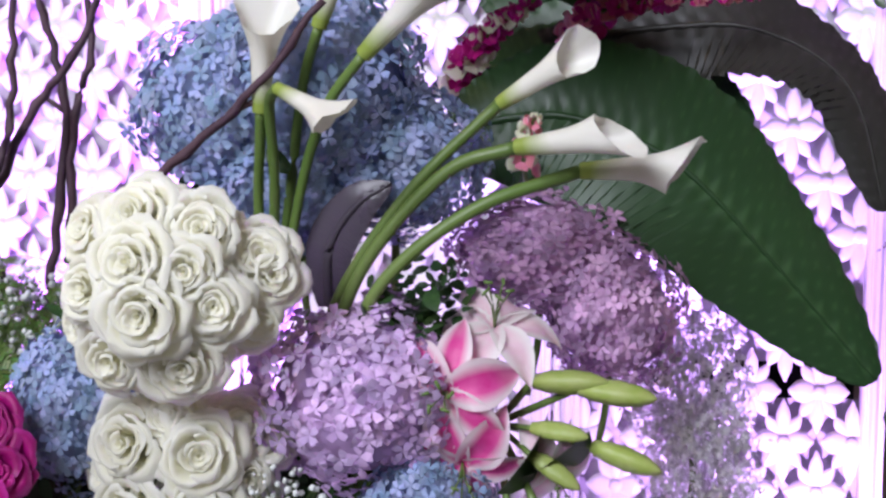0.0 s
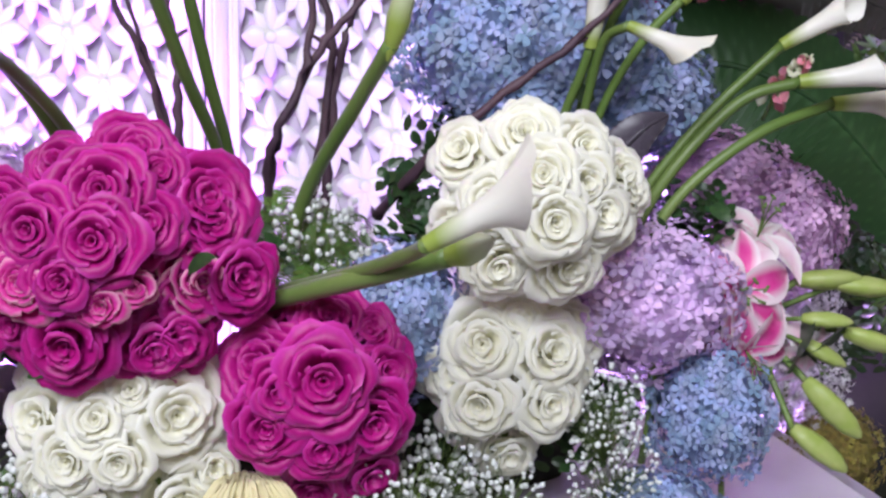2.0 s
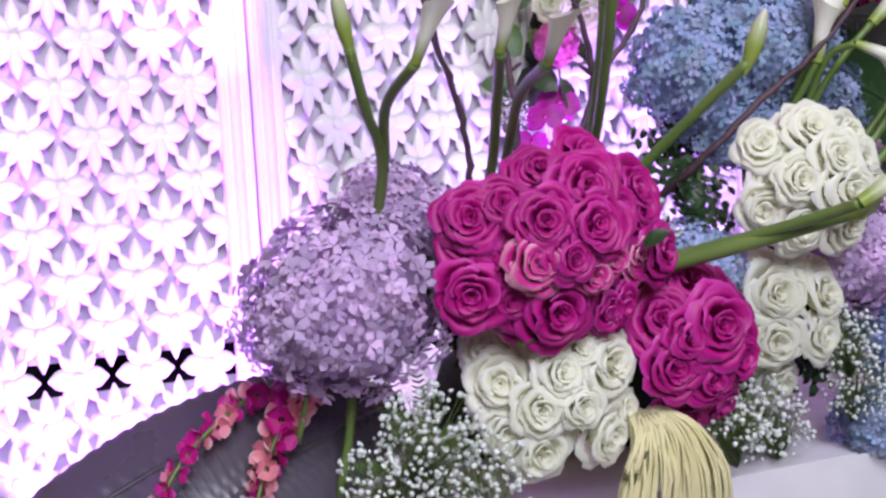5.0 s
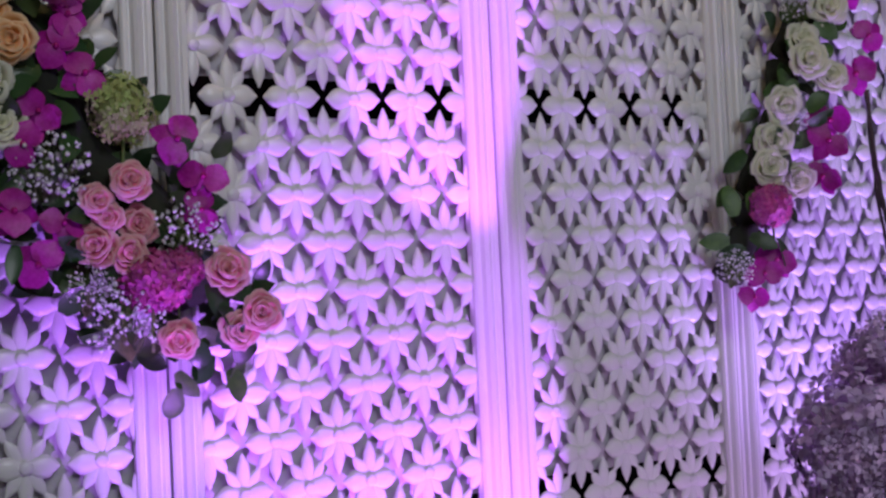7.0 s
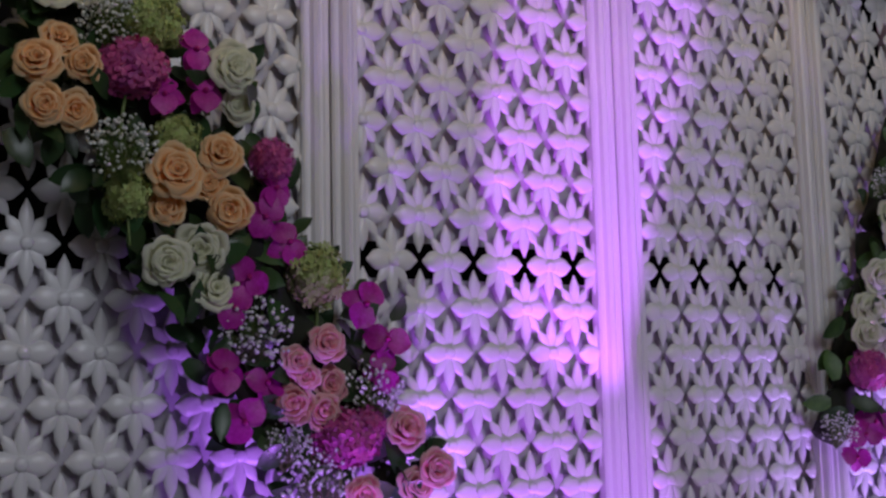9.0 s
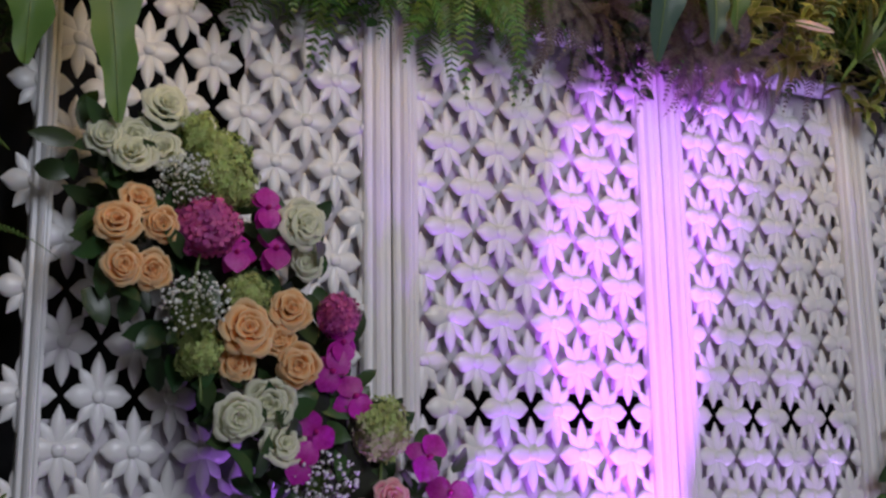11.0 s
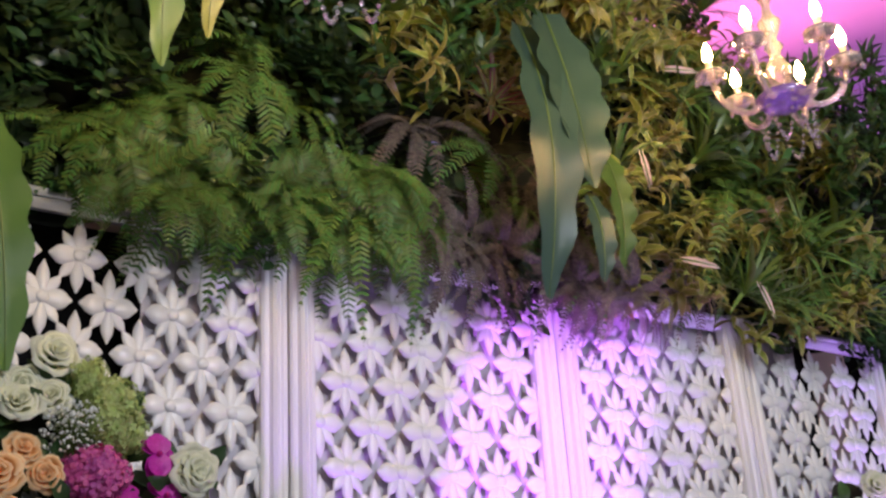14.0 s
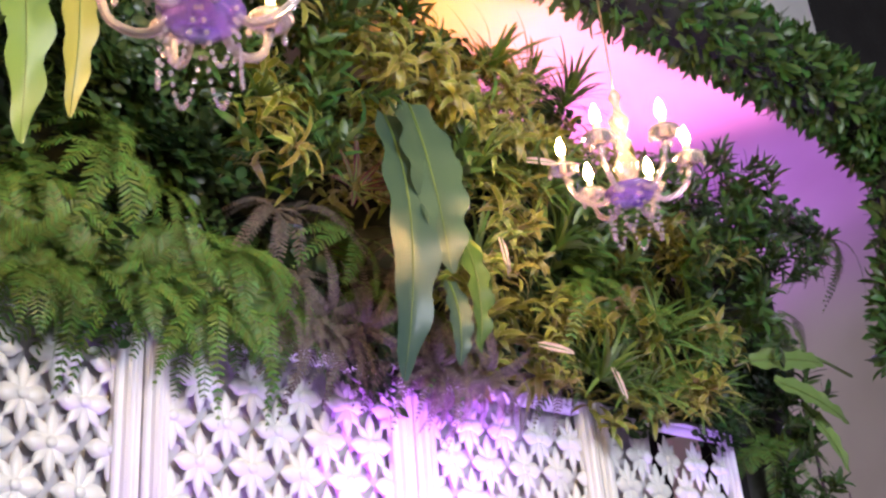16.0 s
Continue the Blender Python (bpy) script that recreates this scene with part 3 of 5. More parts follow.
WHITE_LEFT = [(-0.265, 1.272, 1.059, 0.049), (-0.378, 1.257, 1.015, 0.036), (-0.324, 1.241, 1.015, 0.03), (-0.265, 1.282, 0.955, 0.04), (-0.368, 1.28, 0.95, 0.039), (-0.417, 1.299, 1.049, 0.038), (-0.227, 1.297, 0.987, 0.031), (-0.312, 1.269, 1.09, 0.038), (-0.421, 1.336, 1.09, 0.032), (-0.243, 1.317, 1.094, 0.035), (-0.412, 1.297, 0.98, 0.031), (-0.348, 1.249, 1.062, 0.033)]


def rose_ball(places, kind, label, group, centre, grow=0.98):
    c = Vector(centre)
    for x, y, z, r in places:
        p = Vector((x, y, z))
        n = (p - c).normalized() + Vector((rnd(-0.15, 0.15), -0.6, rnd(-0.05, 0.25)))
        pale = kind == "magenta_rose" and z > 1.14 and (r < 0.026 or 0.0335 < r < 0.0345)
        rose("edged_rose" if pale else kind, p + n.normalized() * -(0.010 + 0.3 * r), n, r * grow * 1.06, "small rose with magenta heart and pale pink outer petals" if pale else label, group, r < 0.03)


rose_ball(WHITE_TOP, "white_rose", "open creamy white rose packed into a round bouquet", "white roses of the round bouquet", (0.150, 1.425, 1.288))
rose_ball(WHITE_LOW, "white_rose", "open creamy white rose below the round bouquet", "white roses below the bouquet", (0.13, 1.50, 1.07))
rose_ball(MAG_TOP, "magenta_rose", "deep magenta rose with pale pink petal edges", "magenta roses of the upper cluster", (-0.33, 1.36, 1.24), 1.02)
for k in range(14):
    a, d = k * 2.4, 0.03 + 0.032 * math.sqrt(k)
    p = Vector((-0.345 + d * math.cos(a), 1.265, 1.235 + 0.75 * d * math.sin(a)))
    rose("magenta_rose", p, (math.cos(a) * 0.5, -1, math.sin(a) * 0.5 + 0.1), 0.042, "magenta rose set deeper in the cluster", "magenta roses of the upper cluster")
rose_ball(MAG_LOW, "magenta_rose", "full magenta rose in the lower cluster", "magenta roses of the lower cluster", (-0.11, 1.40, 1.07), 1.0)
for centre, tag in (((0.145, 1.335, 1.288), "round bouquet"), ((0.125, 1.405, 1.075), "low bouquet"), ((-0.33, 1.31, 1.02), "bouquet under the magenta cluster")):
    for k in range(9):
        a, d = k * 2.4, 0.022 + 0.026 * math.sqrt(k)
        p = Vector(centre) + Vector((d * math.cos(a), 0.25 * d, 0.8 * d * math.sin(a)))
        rose("white_rose", p, (math.cos(a) * 0.5, -1, math.sin(a) * 0.5 + 0.1), 0.036, "creamy white rose set deeper in the " + tag, "white roses of the " + tag)
rose_ball(WHITE_LEFT, "white_rose", "ivory rose under the magenta cluster", "ivory roses under the magenta cluster", (-0.33, 1.42, 1.03))

BLUE = "sky blue hydrangea mophead of many small florets"
hydrangea("blue", (0.13, 1.62, 1.475), 0.115, (1.0, 0.9, 1.05), 0.3, BLUE)
hydrangea("blue", (0.25, 1.60, 1.50), 0.125, (1.1, 0.9, 1.0), 1.3, BLUE)
hydrangea("blue", (0.33, 1.63, 1.41), 0.11, (1.1, 0.9, 0.9), 2.3, BLUE)
hydrangea("blue", (0.21, 1.60, 1.38), 0.10, (1.0, 0.9, 0.9), 3.1, BLUE)
hydrangea("blue", (0.40, 1.44, 1.005), 0.085, (0.95, 0.9, 1.15), 0.7, BLUE)
hydrangea("blue", (0.325, 1.40, 0.87), 0.085, (1.1, 0.9, 0.8), 1.7, BLUE)
hydrangea("blue", (-0.01, 1.45, 1.13), 0.085, (1.0, 0.9, 1.2), 2.7, BLUE)
LILAC = "pale lilac hydrangea mophead with dense florets"
hydrangea("lilac", (0.325, 1.46, 1.15), 0.113, (1.05, 0.95, 0.95), 0.2, LILAC)
hydrangea("lilac", (-0.585, 1.40, 1.165), 0.140, (1.05, 0.9, 0.92), 1.1, LILAC)
hydrangea("lilac", (-0.50, 1.46, 1.27), 0.088, (1.0, 0.9, 0.95), 2.1, LILAC)
PURPLE = "dusky purple hydrangea mophead behind the lilies"
hydrangea("purple", (0.51, 1.72, 1.285), 0.10, (1.2, 0.9, 0.8), 0.5, PURPLE)
hydrangea("purple", (0.60, 1.70, 1.21), 0.095, (1.1, 0.9, 1.05), 1.5, PURPLE)
PALE = "dried grey-white flower head of tiny florets"
hydrangea("pale", (0.715, 1.93, 1.06), 0.105, (0.85, 0.8, 1.15), 0.5, PALE, "dried flower heads")
hydrangea("pale", (0.74, 1.95, 0.93), 0.11, (1.0, 0.8, 1.0), 1.5, PALE, "dried flower heads")
hydrangea("lilac", (-0.655, 1.38, 1.15), 0.085, (1.0, 0.9, 1.0), 0.4, LILAC)
for x, y, z, s in ((-0.52, 1.30, 0.99, 0.075), (-0.46, 1.29, 0.93, 0.07), (-0.10, 1.47, 1.22, 0.075), (-0.03, 1.36, 0.93, 0.075), (0.24, 1.40, 1.02, 0.06), (0.04, 1.40, 0.94, 0.075), (0.11, 1.42, 0.90, 0.07), (0.255, 1.38, 0.94, 0.06), (-0.57, 1.33, 0.93, 0.07)):
    gypsophila((x, y, z), s, "spray of white baby's breath among the roses")

# ---- garlands hung on the screens (place and radius of each flower) ----
PEACH = [(-1.985, 2.7, 2.251, 0.044), (-1.941, 2.7, 2.308, 0.038), (-1.972, 2.7, 2.164, 0.038), (-1.894, 2.7, 2.256, 0.033), (-1.907, 2.7, 2.161, 0.037), (-1.701, 2.7, 2.04, 0.051), (-1.596, 2.7, 2.092, 0.043), (-1.574, 2.7, 1.968, 0.042), (-1.706, 2.7, 1.966, 0.034), (-1.619, 2.7, 2.027, 0.034)]
PINK = [(-1.355, 2.7, 1.676, 0.038), (-1.423, 2.7, 1.64, 0.031), (-1.397, 2.7, 1.605, 0.03), (-1.335, 2.7, 1.59, 0.036), (-1.424, 2.7, 1.547, 0.04), (-1.356, 2.7, 1.53, 0.035), (-1.144, 2.7, 1.483, 0.044), (-1.078, 2.7, 1.39, 0.04), (-1.124, 2.7, 1.354, 0.039), (-1.261, 2.7, 1.342, 0.036)]
CREAM = [(-1.715, 2.71, 1.851, 0.046), (-1.634, 2.71, 1.885, 0.049), (-1.605, 2.71, 1.794, 0.044), (-1.564, 2.71, 2.296, 0.046), (-1.544, 2.71, 2.208, 0.032)]
CREAM_UP = [(-1.957, 2.71, 2.408, 0.044), (-1.889, 2.71, 2.527, 0.045), (-1.95, 2.71, 2.46, 0.037), (-1.891, 2.71, 2.428, 0.039), (-2.014, 2.71, 2.452, 0.036), (-1.569, 2.71, 2.282, 0.046)]
ORCHID = [(-1.652, 2.7, 2.321, 0.042), (-1.632, 2.7, 2.228, 0.045), (-1.468, 2.7, 2.025, 0.043), (-1.489, 2.7, 1.96, 0.043), (-1.435, 2.7, 1.903, 0.046), (-1.561, 2.7, 1.757, 0.042), (-1.248, 2.7, 1.77, 0.05), (-1.191, 2.7, 1.688, 0.047), (-1.2, 2.7, 1.618, 0.044), (-1.586, 2.7, 1.617, 0.046), (-1.539, 2.7, 1.513, 0.046), (-1.49, 2.7, 1.591, 0.042), (-1.72, 2.7, 2.212, 0.041), (-1.529, 2.7, 1.826, 0.042)]
PEONY = [(-1.794, 2.7, 2.265, 0.075), (-1.475, 2.7, 2.089, 0.057), (-1.309, 2.7, 1.469, 0.076), (-1.245, 2.7, 1.493, 0.051)]
GREEN = [(-1.359, 2.72, 1.834, 0.075), (-1.689, 2.72, 2.125, 0.052), (-1.792, 2.72, 1.988, 0.05), (-1.804, 2.72, 2.035, 0.036), (-1.747, 2.72, 2.391, 0.068)]
GREEN_UP = [(-1.808, 2.72, 2.481, 0.051), (-1.761, 2.72, 2.433, 0.063), (-1.727, 2.72, 2.371, 0.051)]
GYP = [(-1.81, 2.7, 2.086, 0.071), (-1.509, 2.7, 1.702, 0.074), (-1.229, 2.7, 1.576, 0.071), (-1.371, 2.7, 1.391, 0.075), (-1.832, 2.7, 2.372, 0.054), (-1.438, 2.7, 1.455, 0.049)]
GYP_UP = [(-1.841, 2.7, 2.36, 0.062)]


def on_wall(places, kind, label, group, grow=1.0):
    for x, y, z, r in places:
        rose(kind, (x, y + rnd(-0.02, 0.02), z), (rnd(-0.4, 0.1), -1, rnd(-0.25, 0.35)), r * grow, label, group)


on_wall(PEACH, "peach_rose", "open peach rose in the hanging garland", "peach roses of the garland")
on_wall(PINK, "pink_rose", "pale pink rose at the lower end of the garland", "pink roses of the garland")
on_wall(CREAM + CREAM_UP, "cream_rose", "cream rose with green tinge in the garland", "cream roses of the garland")
for x, y, z, r in GREEN + GREEN_UP:
    hydrangea("green", (x, y, z), r * 1.05, (1, 0.8, 1), rnd(0, 6), "lime green viburnum ball in the garland", "green viburnum balls", "viburnum", "viburnum")
for x, y, z, r in PEONY:
    hydrangea("peony", (x, y, z), r, (1.1, 0.8, 0.95), rnd(0, 6), "ruffled pink peony in the garland", "peonies of the garland", "peony", "peony")
for x, y, z, r in GYP + GYP_UP:
    gypsophila((x, y, z), r * 1.1, "spray of white baby's breath in the garland", "gypsophila of the garland")


def orchid_mesh():
    out = []
    for w, L, c in ((0.62, 1.0, 0.10), (0.42, 0.95, -0.12)):
        v, f, r = grid(lambda u, t: (0.06 + L * t, u * w * math.sin(math.pi * min(1, t * 0.86 + 0.12)) ** 0.8, 0.16 + c * t - 0.32 * t * t + 0.05 * u * u), 6, 6)
        out.append(Build().add(v, f, r).mesh("petal", M["orchid"]))
    v, f = lathe([(0.001, 0.42), (0.09, 0.40), (0.13, 0.28), (0.10, 0.16), (0.16, 0.05), (0.02, 0)], 10)
    out.append(Build().add(v, f).mesh("lip", M["magenta_rose"]))
    return out


ORCHID_SET = orchid_mesh()


def orchid(p, n, size, label, group):
    root = empty("orchid", toward(p, n, rnd(0, 6), size), label, "orchid", group)
    for k in range(2):
        part("petal", ORCHID_SET[0], root, Matrix.Rotation(math.pi * k + rnd(-0.1, 0.1), 4, "Z") @ Matrix.Rotation(rnd(-0.2, 0.1), 4, "Y"))
    for k in range(3):
        part("sepal", ORCHID_SET[1], root, Matrix.Rotation(math.pi / 2 + k * math.tau / 3, 4, "Z") @ Matrix.Translation((0, 0, -0.04)))
    part("lip", ORCHID_SET[2], root)
    return root


for x, y, z, r in ORCHID:
    orchid((x, y, z), (rnd(-0.4, 0.2), -1, rnd(-0.2, 0.4)), r * 1.15, "velvety violet-magenta orchid bloom in the garland", "orchids of the garland")

# second garland, on the far screen
for i, (x, z, r) in enumerate(((0.453, 1.72, 0.042), (0.571, 1.687, 0.044), (0.633, 2.096, 0.042), (0.615, 2.03, 0.047), (0.70, 1.985, 0.042), (0.732, 2.19, 0.05), (0.50, 1.80, 0.045), (0.52, 1.90, 0.045), (0.73, 2.32, 0.045), (0.80, 2.42, 0.045))):
    rose("cream_rose", (x, 2.74 + rnd(-0.02, 0.02), z), (-0.5, -1, rnd(-0.2, 0.3)), r * 1.05, "small cream rose in the second garland", "cream roses of the second garland")
for x, z, r in ((0.467, 1.455, 0.055), (0.379, 1.356, 0.042), (0.66, 1.69, 0.055), (0.70, 1.86, 0.065), (0.69, 1.795, 0.06), (0.815, 2.0, 0.065), (0.88, 2.12, 0.05), (0.80, 2.25, 0.06), (0.42, 1.42, 0.05), (0.88, 2.32, 0.06)):
    orchid((x, 2.74, z), (-0.5, -1, rnd(-0.2, 0.4)), r * 1.05, "magenta orchid bloom in the second garland", "orchids of the second garland")
hydrangea("peony", (0.47, 2.75, 1.613), 0.072, (1.1, 0.8, 0.95), 1, "mottled pink peony in the second garland", "peonies of the second garland", "peony", "peony")
for x, z in ((0.315, 1.44), (0.55, 1.86), (0.60, 2.2)):
    gypsophila((x, 2.74, z), 0.055, "small spray of baby's breath in the second garland", "gypsophila of the second garland")


# ---- greenery ----
def blade(length, width, droop, n=6, wave=0.0, twist=0.0, across=2, tip=0.75, crease=0.25):
    """A leaf along x that arches and falls; z up."""
    def at(u, t):
        a = 0.9 - droop * t
        x = length * (t - 0.10 * droop * t * t)
        z = length * (0.45 * t - 0.42 * droop * t * t)
        w = width * math.sin(math.pi * min(1, 0.10 + 0.90 * t)) ** tip * (1 - 0.15 * t)
        w *= 1 + wave * math.sin(t * 26 + u)
        return (x, u * w, z + crease * abs(u) * w + wave * width * 0.6 * u * math.sin(t * 22) + twist * u * t * width)
    return grid(at, across, n, lambda u, t: abs(u))


def frond(length, pairs, droop, width):
    """A fern frond: a midrib with two rows of notched leaflets."""
    b = Build()
    spine = [Vector((length * (t - 0.12 * droop * t * t), 0, length * (0.35 * t - 0.55 * droop * t * t))) for t in [k / 10 for k in range(11)]]
    b.add(*tube(spine, [0.0022 - 0.0016 * k / 10 for k in range(11)], 3))
    for k in range(pairs):
        t = 0.08 + 0.92 * k / pairs
        i = min(int(t * 10), 9)
        p = spine[i].lerp(spine[i + 1], t * 10 - i)
        d = (spine[i + 1] - spine[i]).normalized()
        L = width * math.sin(math.pi * (0.12 + 0.86 * t)) ** 0.8
        w = length / pairs * 0.42
        for s in (-1, 1):
            out = (Vector((0, s, 0)) + d * 0.45 + Vector((0, 0, rnd(-0.3, 0.05)))).normalized()
            side = d * w
            verts = [p - side * 0.5, p + side * 0.5, p + out * L * 0.35 + side * 0.9, p + out * L * 0.35 - side * 0.8, p + out * L * 0.7 + side * 0.75, p + out * L * 0.7 - side * 0.55, p + out * L + side * 0.1]
            b.add(verts, [(0, 1, 2, 3), (3, 2, 4, 5), (5, 4, 6)])
    return b


def plant_mesh(kind, seed):
    random.seed(seed)
    b = Build()
    if kind == "fern":
        return frond(rnd(0.20, 0.36), 26, rnd(1.3, 2.3), rnd(0.034, 0.058)).mesh("frond", M["fern"], False)
    if kind == "mauve":
        return frond(rnd(0.18, 0.32), 24, rnd(1.4, 2.4), rnd(0.016, 0.030)).mesh("frond", M["mauve"], False)
    if kind == "strap":
        for k in range(34):
            b.add(*blade(rnd(0.20, 0.34), rnd(0.006, 0.011), rnd(0.5, 1.5), 7), Matrix.Rotation(k * 2.4, 4, "Z") @ Matrix.Rotation(rnd(-1.0, 0.2), 4, "Y"))
        return b.mesh("leaves", M["strap"])
    if kind == "olive":
        for s in range(9):
            base = Vector((rnd(-0.12, 0.12), rnd(-0.12, 0.12), rnd(-0.05, 0.10)))
            m = Matrix.Translation(base) @ Matrix.Rotation(rnd(0, 6), 4, "Z") @ Matrix.Rotation(rnd(0.0, 1.1), 4, "Y")
            for k in range(9):
                b.add(*blade(rnd(0.07, 0.13), rnd(0.009, 0.015), rnd(1.0, 2.2), 6), m @ Matrix.Translation((0, 0, k * 0.008)) @ Matrix.Rotation(k * 2.4, 4, "Z") @ Matrix.Rotation(rnd(-0.7, 0.1), 4, "Y"))
        return b.mesh("leaves", M["olive"])
    if kind == "bush":
        for s in range(8):
            base = Vector((rnd(-0.11, 0.11), rnd(-0.11, 0.11), rnd(-0.05, 0.12)))
            m = Matrix.Translation(base) @ Matrix.Rotation(rnd(0, 6), 4, "Z") @ Matrix.Rotation(rnd(0.0, 1.0), 4, "Y")
            for k in range(11):
                b.add(*blade(rnd(0.06, 0.11), rnd(0.009, 0.015), rnd(0.2, 1.0), 4), m @ Matrix.Translation((0, 0, k * 0.010)) @ Matrix.Rotation(k * 2.4, 4, "Z") @ Matrix.Rotation(rnd(-0.9, 0.0), 4, "Y"))
        return b.mesh("leaves", M["leaf"])
    for k in range(26):  # small-leaved dark filler
        m = Matrix.Rotation(rnd(0, 6), 4, "Z") @ Matrix.Rotation(rnd(-0.9, 0.5), 4, "Y")
        for j in range(7):
            b.add(*blade(rnd(0.03, 0.055), rnd(0.010, 0.018), rnd(0.3, 1.0), 3), m @ Matrix.Translation((0.02 + j * 0.022, 0, 0)) @ Matrix.Rotation((j % 2) * 3.1 - 1.5 + rnd(-0.4, 0.4), 4, "Z"))
    return b.mesh("leaves", M["dark_leaf"])


PLANT = {k: [plant_mesh(k, 10 * i + j) for j in range(5)] for i, k in enumerate(("fern", "mauve", "strap", "olive", "bush", "filler"))}
random.seed(5)
PLANT_TAG = {
    "fern": ("fern", "green fern with drooping notched fronds", "fern"),
    "mauve": ("asparagus_fern", "feathery mauve-grey foliage hanging in shade", "foliage"),
    "strap": ("spider_plant", "tuft of narrow green strap leaves", "plant"),
    "olive": ("variegated_plant", "yellow-green plant with cream-edged leaves", "plant"),
    "bush": ("leafy_shrub", "green shrub with whorls of pointed leaves", "shrub"),
    "filler": ("creeper", "dark small-leaved creeper filling the canopy", "creeper"),
}


def plant(kind, p, n, size=1.0, place="in the canopy"):
    if kind in ("fern", "mauve", "strap", "olive") and place not in ("in the table arrangement", "hanging over the screens"):
        n = (rnd(-0.5, 0.4), -0.75, rnd(0.5, 1.0))
    name, label, category = PLANT_TAG[kind]
    root = empty(name, toward(p, n, rnd(0, 6), size * rnd(0.85, 1.15)), label + " " + place, category, category + "s " + place)
    if kind in ("fern", "mauve"):
        for k in range(11):
            part("frond", random.choice(PLANT[kind]), root, Matrix.Rotation(k * 2.4 + rnd(-0.3, 0.3), 4, "Z") @ Matrix.Rotation(rnd(-0.6, 0.35), 4, "Y"))
    else:
        part("foliage", random.choice(PLANT[kind]), root, None, "", "stuff")
    return root


def canopy_kind(x, z):
    if x > 1.0:
        return random.choice(("bush", "bush", "filler", "fern"))
    if x > 0.35:
        return random.choice(("strap", "olive", "bush", "fern")) if z > 3.2 else random.choice(("strap", "olive", "fern"))
    if x > -0.2:
        return random.choice(("olive", "olive", "strap")) if z > 3.15 else random.choice(("mauve", "olive"))
    if x > -0.95:
        return random.choice(("olive", "olive", "bush")) if z > 3.45 else random.choice(("mauve", "mauve", "fern"))
    # mostly dark creeper, so this end reads darker under the even light
    if x < -1.75 and z > 3.2:
        return random.choice(("filler", "filler", "filler", "bush"))
    if z > 3.5:
        return random.choice(("bush", "filler", "strap", "filler"))
    return random.choice(("fern", "fern", "fern", "filler"))


# dark sheet added behind the plants, it darkens the gaps between them
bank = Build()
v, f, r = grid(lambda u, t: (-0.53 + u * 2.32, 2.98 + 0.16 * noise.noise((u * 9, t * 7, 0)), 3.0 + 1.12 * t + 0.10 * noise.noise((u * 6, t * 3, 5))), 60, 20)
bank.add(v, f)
tagged(new("planting_bank", bank.mesh("planting_bank", M["dark_fill"])), "dark sheet added behind the canopy plants to darken the gaps", "planting bank", kind="structure")
x = -2.75
while x < 1.92:
    z = 3.06 if x > -1.75 else 3.20
    while z < 4.36:
        if not ((x > -0.3 and z > 4.16) or (x > 0.45 and z > 4.0) or x > 1.40 + max(0, z - 3.2) * 0.6):
            px, pz = x + rnd(-0.06, 0.06), z + rnd(-0.06, 0.06)
            plant(canopy_kind(px, pz), (px, 2.86 + rnd(-0.08, 0.05) - 0.10 * (pz - 3.0), pz), (rnd(-0.4, 0.3), -1.0, rnd(0.0, 0.7)))
        z += 0.155
    x += 0.165
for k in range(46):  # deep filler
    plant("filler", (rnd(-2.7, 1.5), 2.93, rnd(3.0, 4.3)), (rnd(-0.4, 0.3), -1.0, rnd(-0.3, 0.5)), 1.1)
x = -1.66
while x < -0.7:  # fringe in front of the top rails
    plant("fern", (x, 2.82, 3.07 + rnd(-0.04, 0.04)), (rnd(-0.3, 0.3), -0.7, -0.5 + rnd(-0.3, 0.3)), 0.9)
    x += 0.12
for x, z in ((-0.66, 3.02), (-0.78, 3.05), (-0.18, 2.98), (-0.08, 2.95), (-0.30, 2.96), (0.02, 3.02)):
    plant("mauve", (x, 2.80, z), (rnd(-0.3, 0.3), -0.7, -0.7), 0.85)
for k in range(9):
    plant("fern", (-1.74 + 0.105 * k, 2.79, 3.05 + rnd(-0.04, 0.04)), (rnd(-0.25, 0.25), -1.0, -0.55), 0.95, "hanging over the screens")
for x, z in ((-0.72, 3.08), (-0.60, 3.06), (-0.32, 2.98), (-0.22, 2.94), (-0.12, 2.98), (-0.25, 3.05)):
    plant("mauve", (x, 2.78, z), (rnd(-0.25, 0.25), -1.0, -0.6), 0.9, "hanging over the screens")
for x in (0.2, 0.35, 0.5, 0.65, 0.8, 0.95, 1.1):
    plant(random.choice(("olive", "strap", "strap")), (x, 2.82, 3.05 + rnd(-0.03, 0.05)), (rnd(-0.3, 0.3), -1, -0.1), 0.8)
for x, z in ((1.33, 2.95), (1.40, 2.75), (1.34, 2.58), (1.45, 2.40), (1.36, 2.2), (1.5, 3.1)):  # planted end of the screens
    plant(random.choice(("bush", "filler", "fern")), (x, 2.85, z), (rnd(-0.2, 0.5), -1, rnd(-0.1, 0.4)), 0.95, "beside the last screen")
for x, z in ((1.30, 2.05), (1.38, 1.9), (1.29, 1.72), (1.40, 1.62), (1.30, 1.48), (1.42, 1.36), (1.31, 1.24), (1.40, 1.12), (1.30, 1.0), (1.42, 0.9), (1.32, 0.8)):
    plant(random.choice(("bush", "filler", "mauve", "strap")), (x, 2.84, z), (rnd(-0.4, 0.3), -1, rnd(-0.1, 0.4)), 0.7, "beside the last screen")
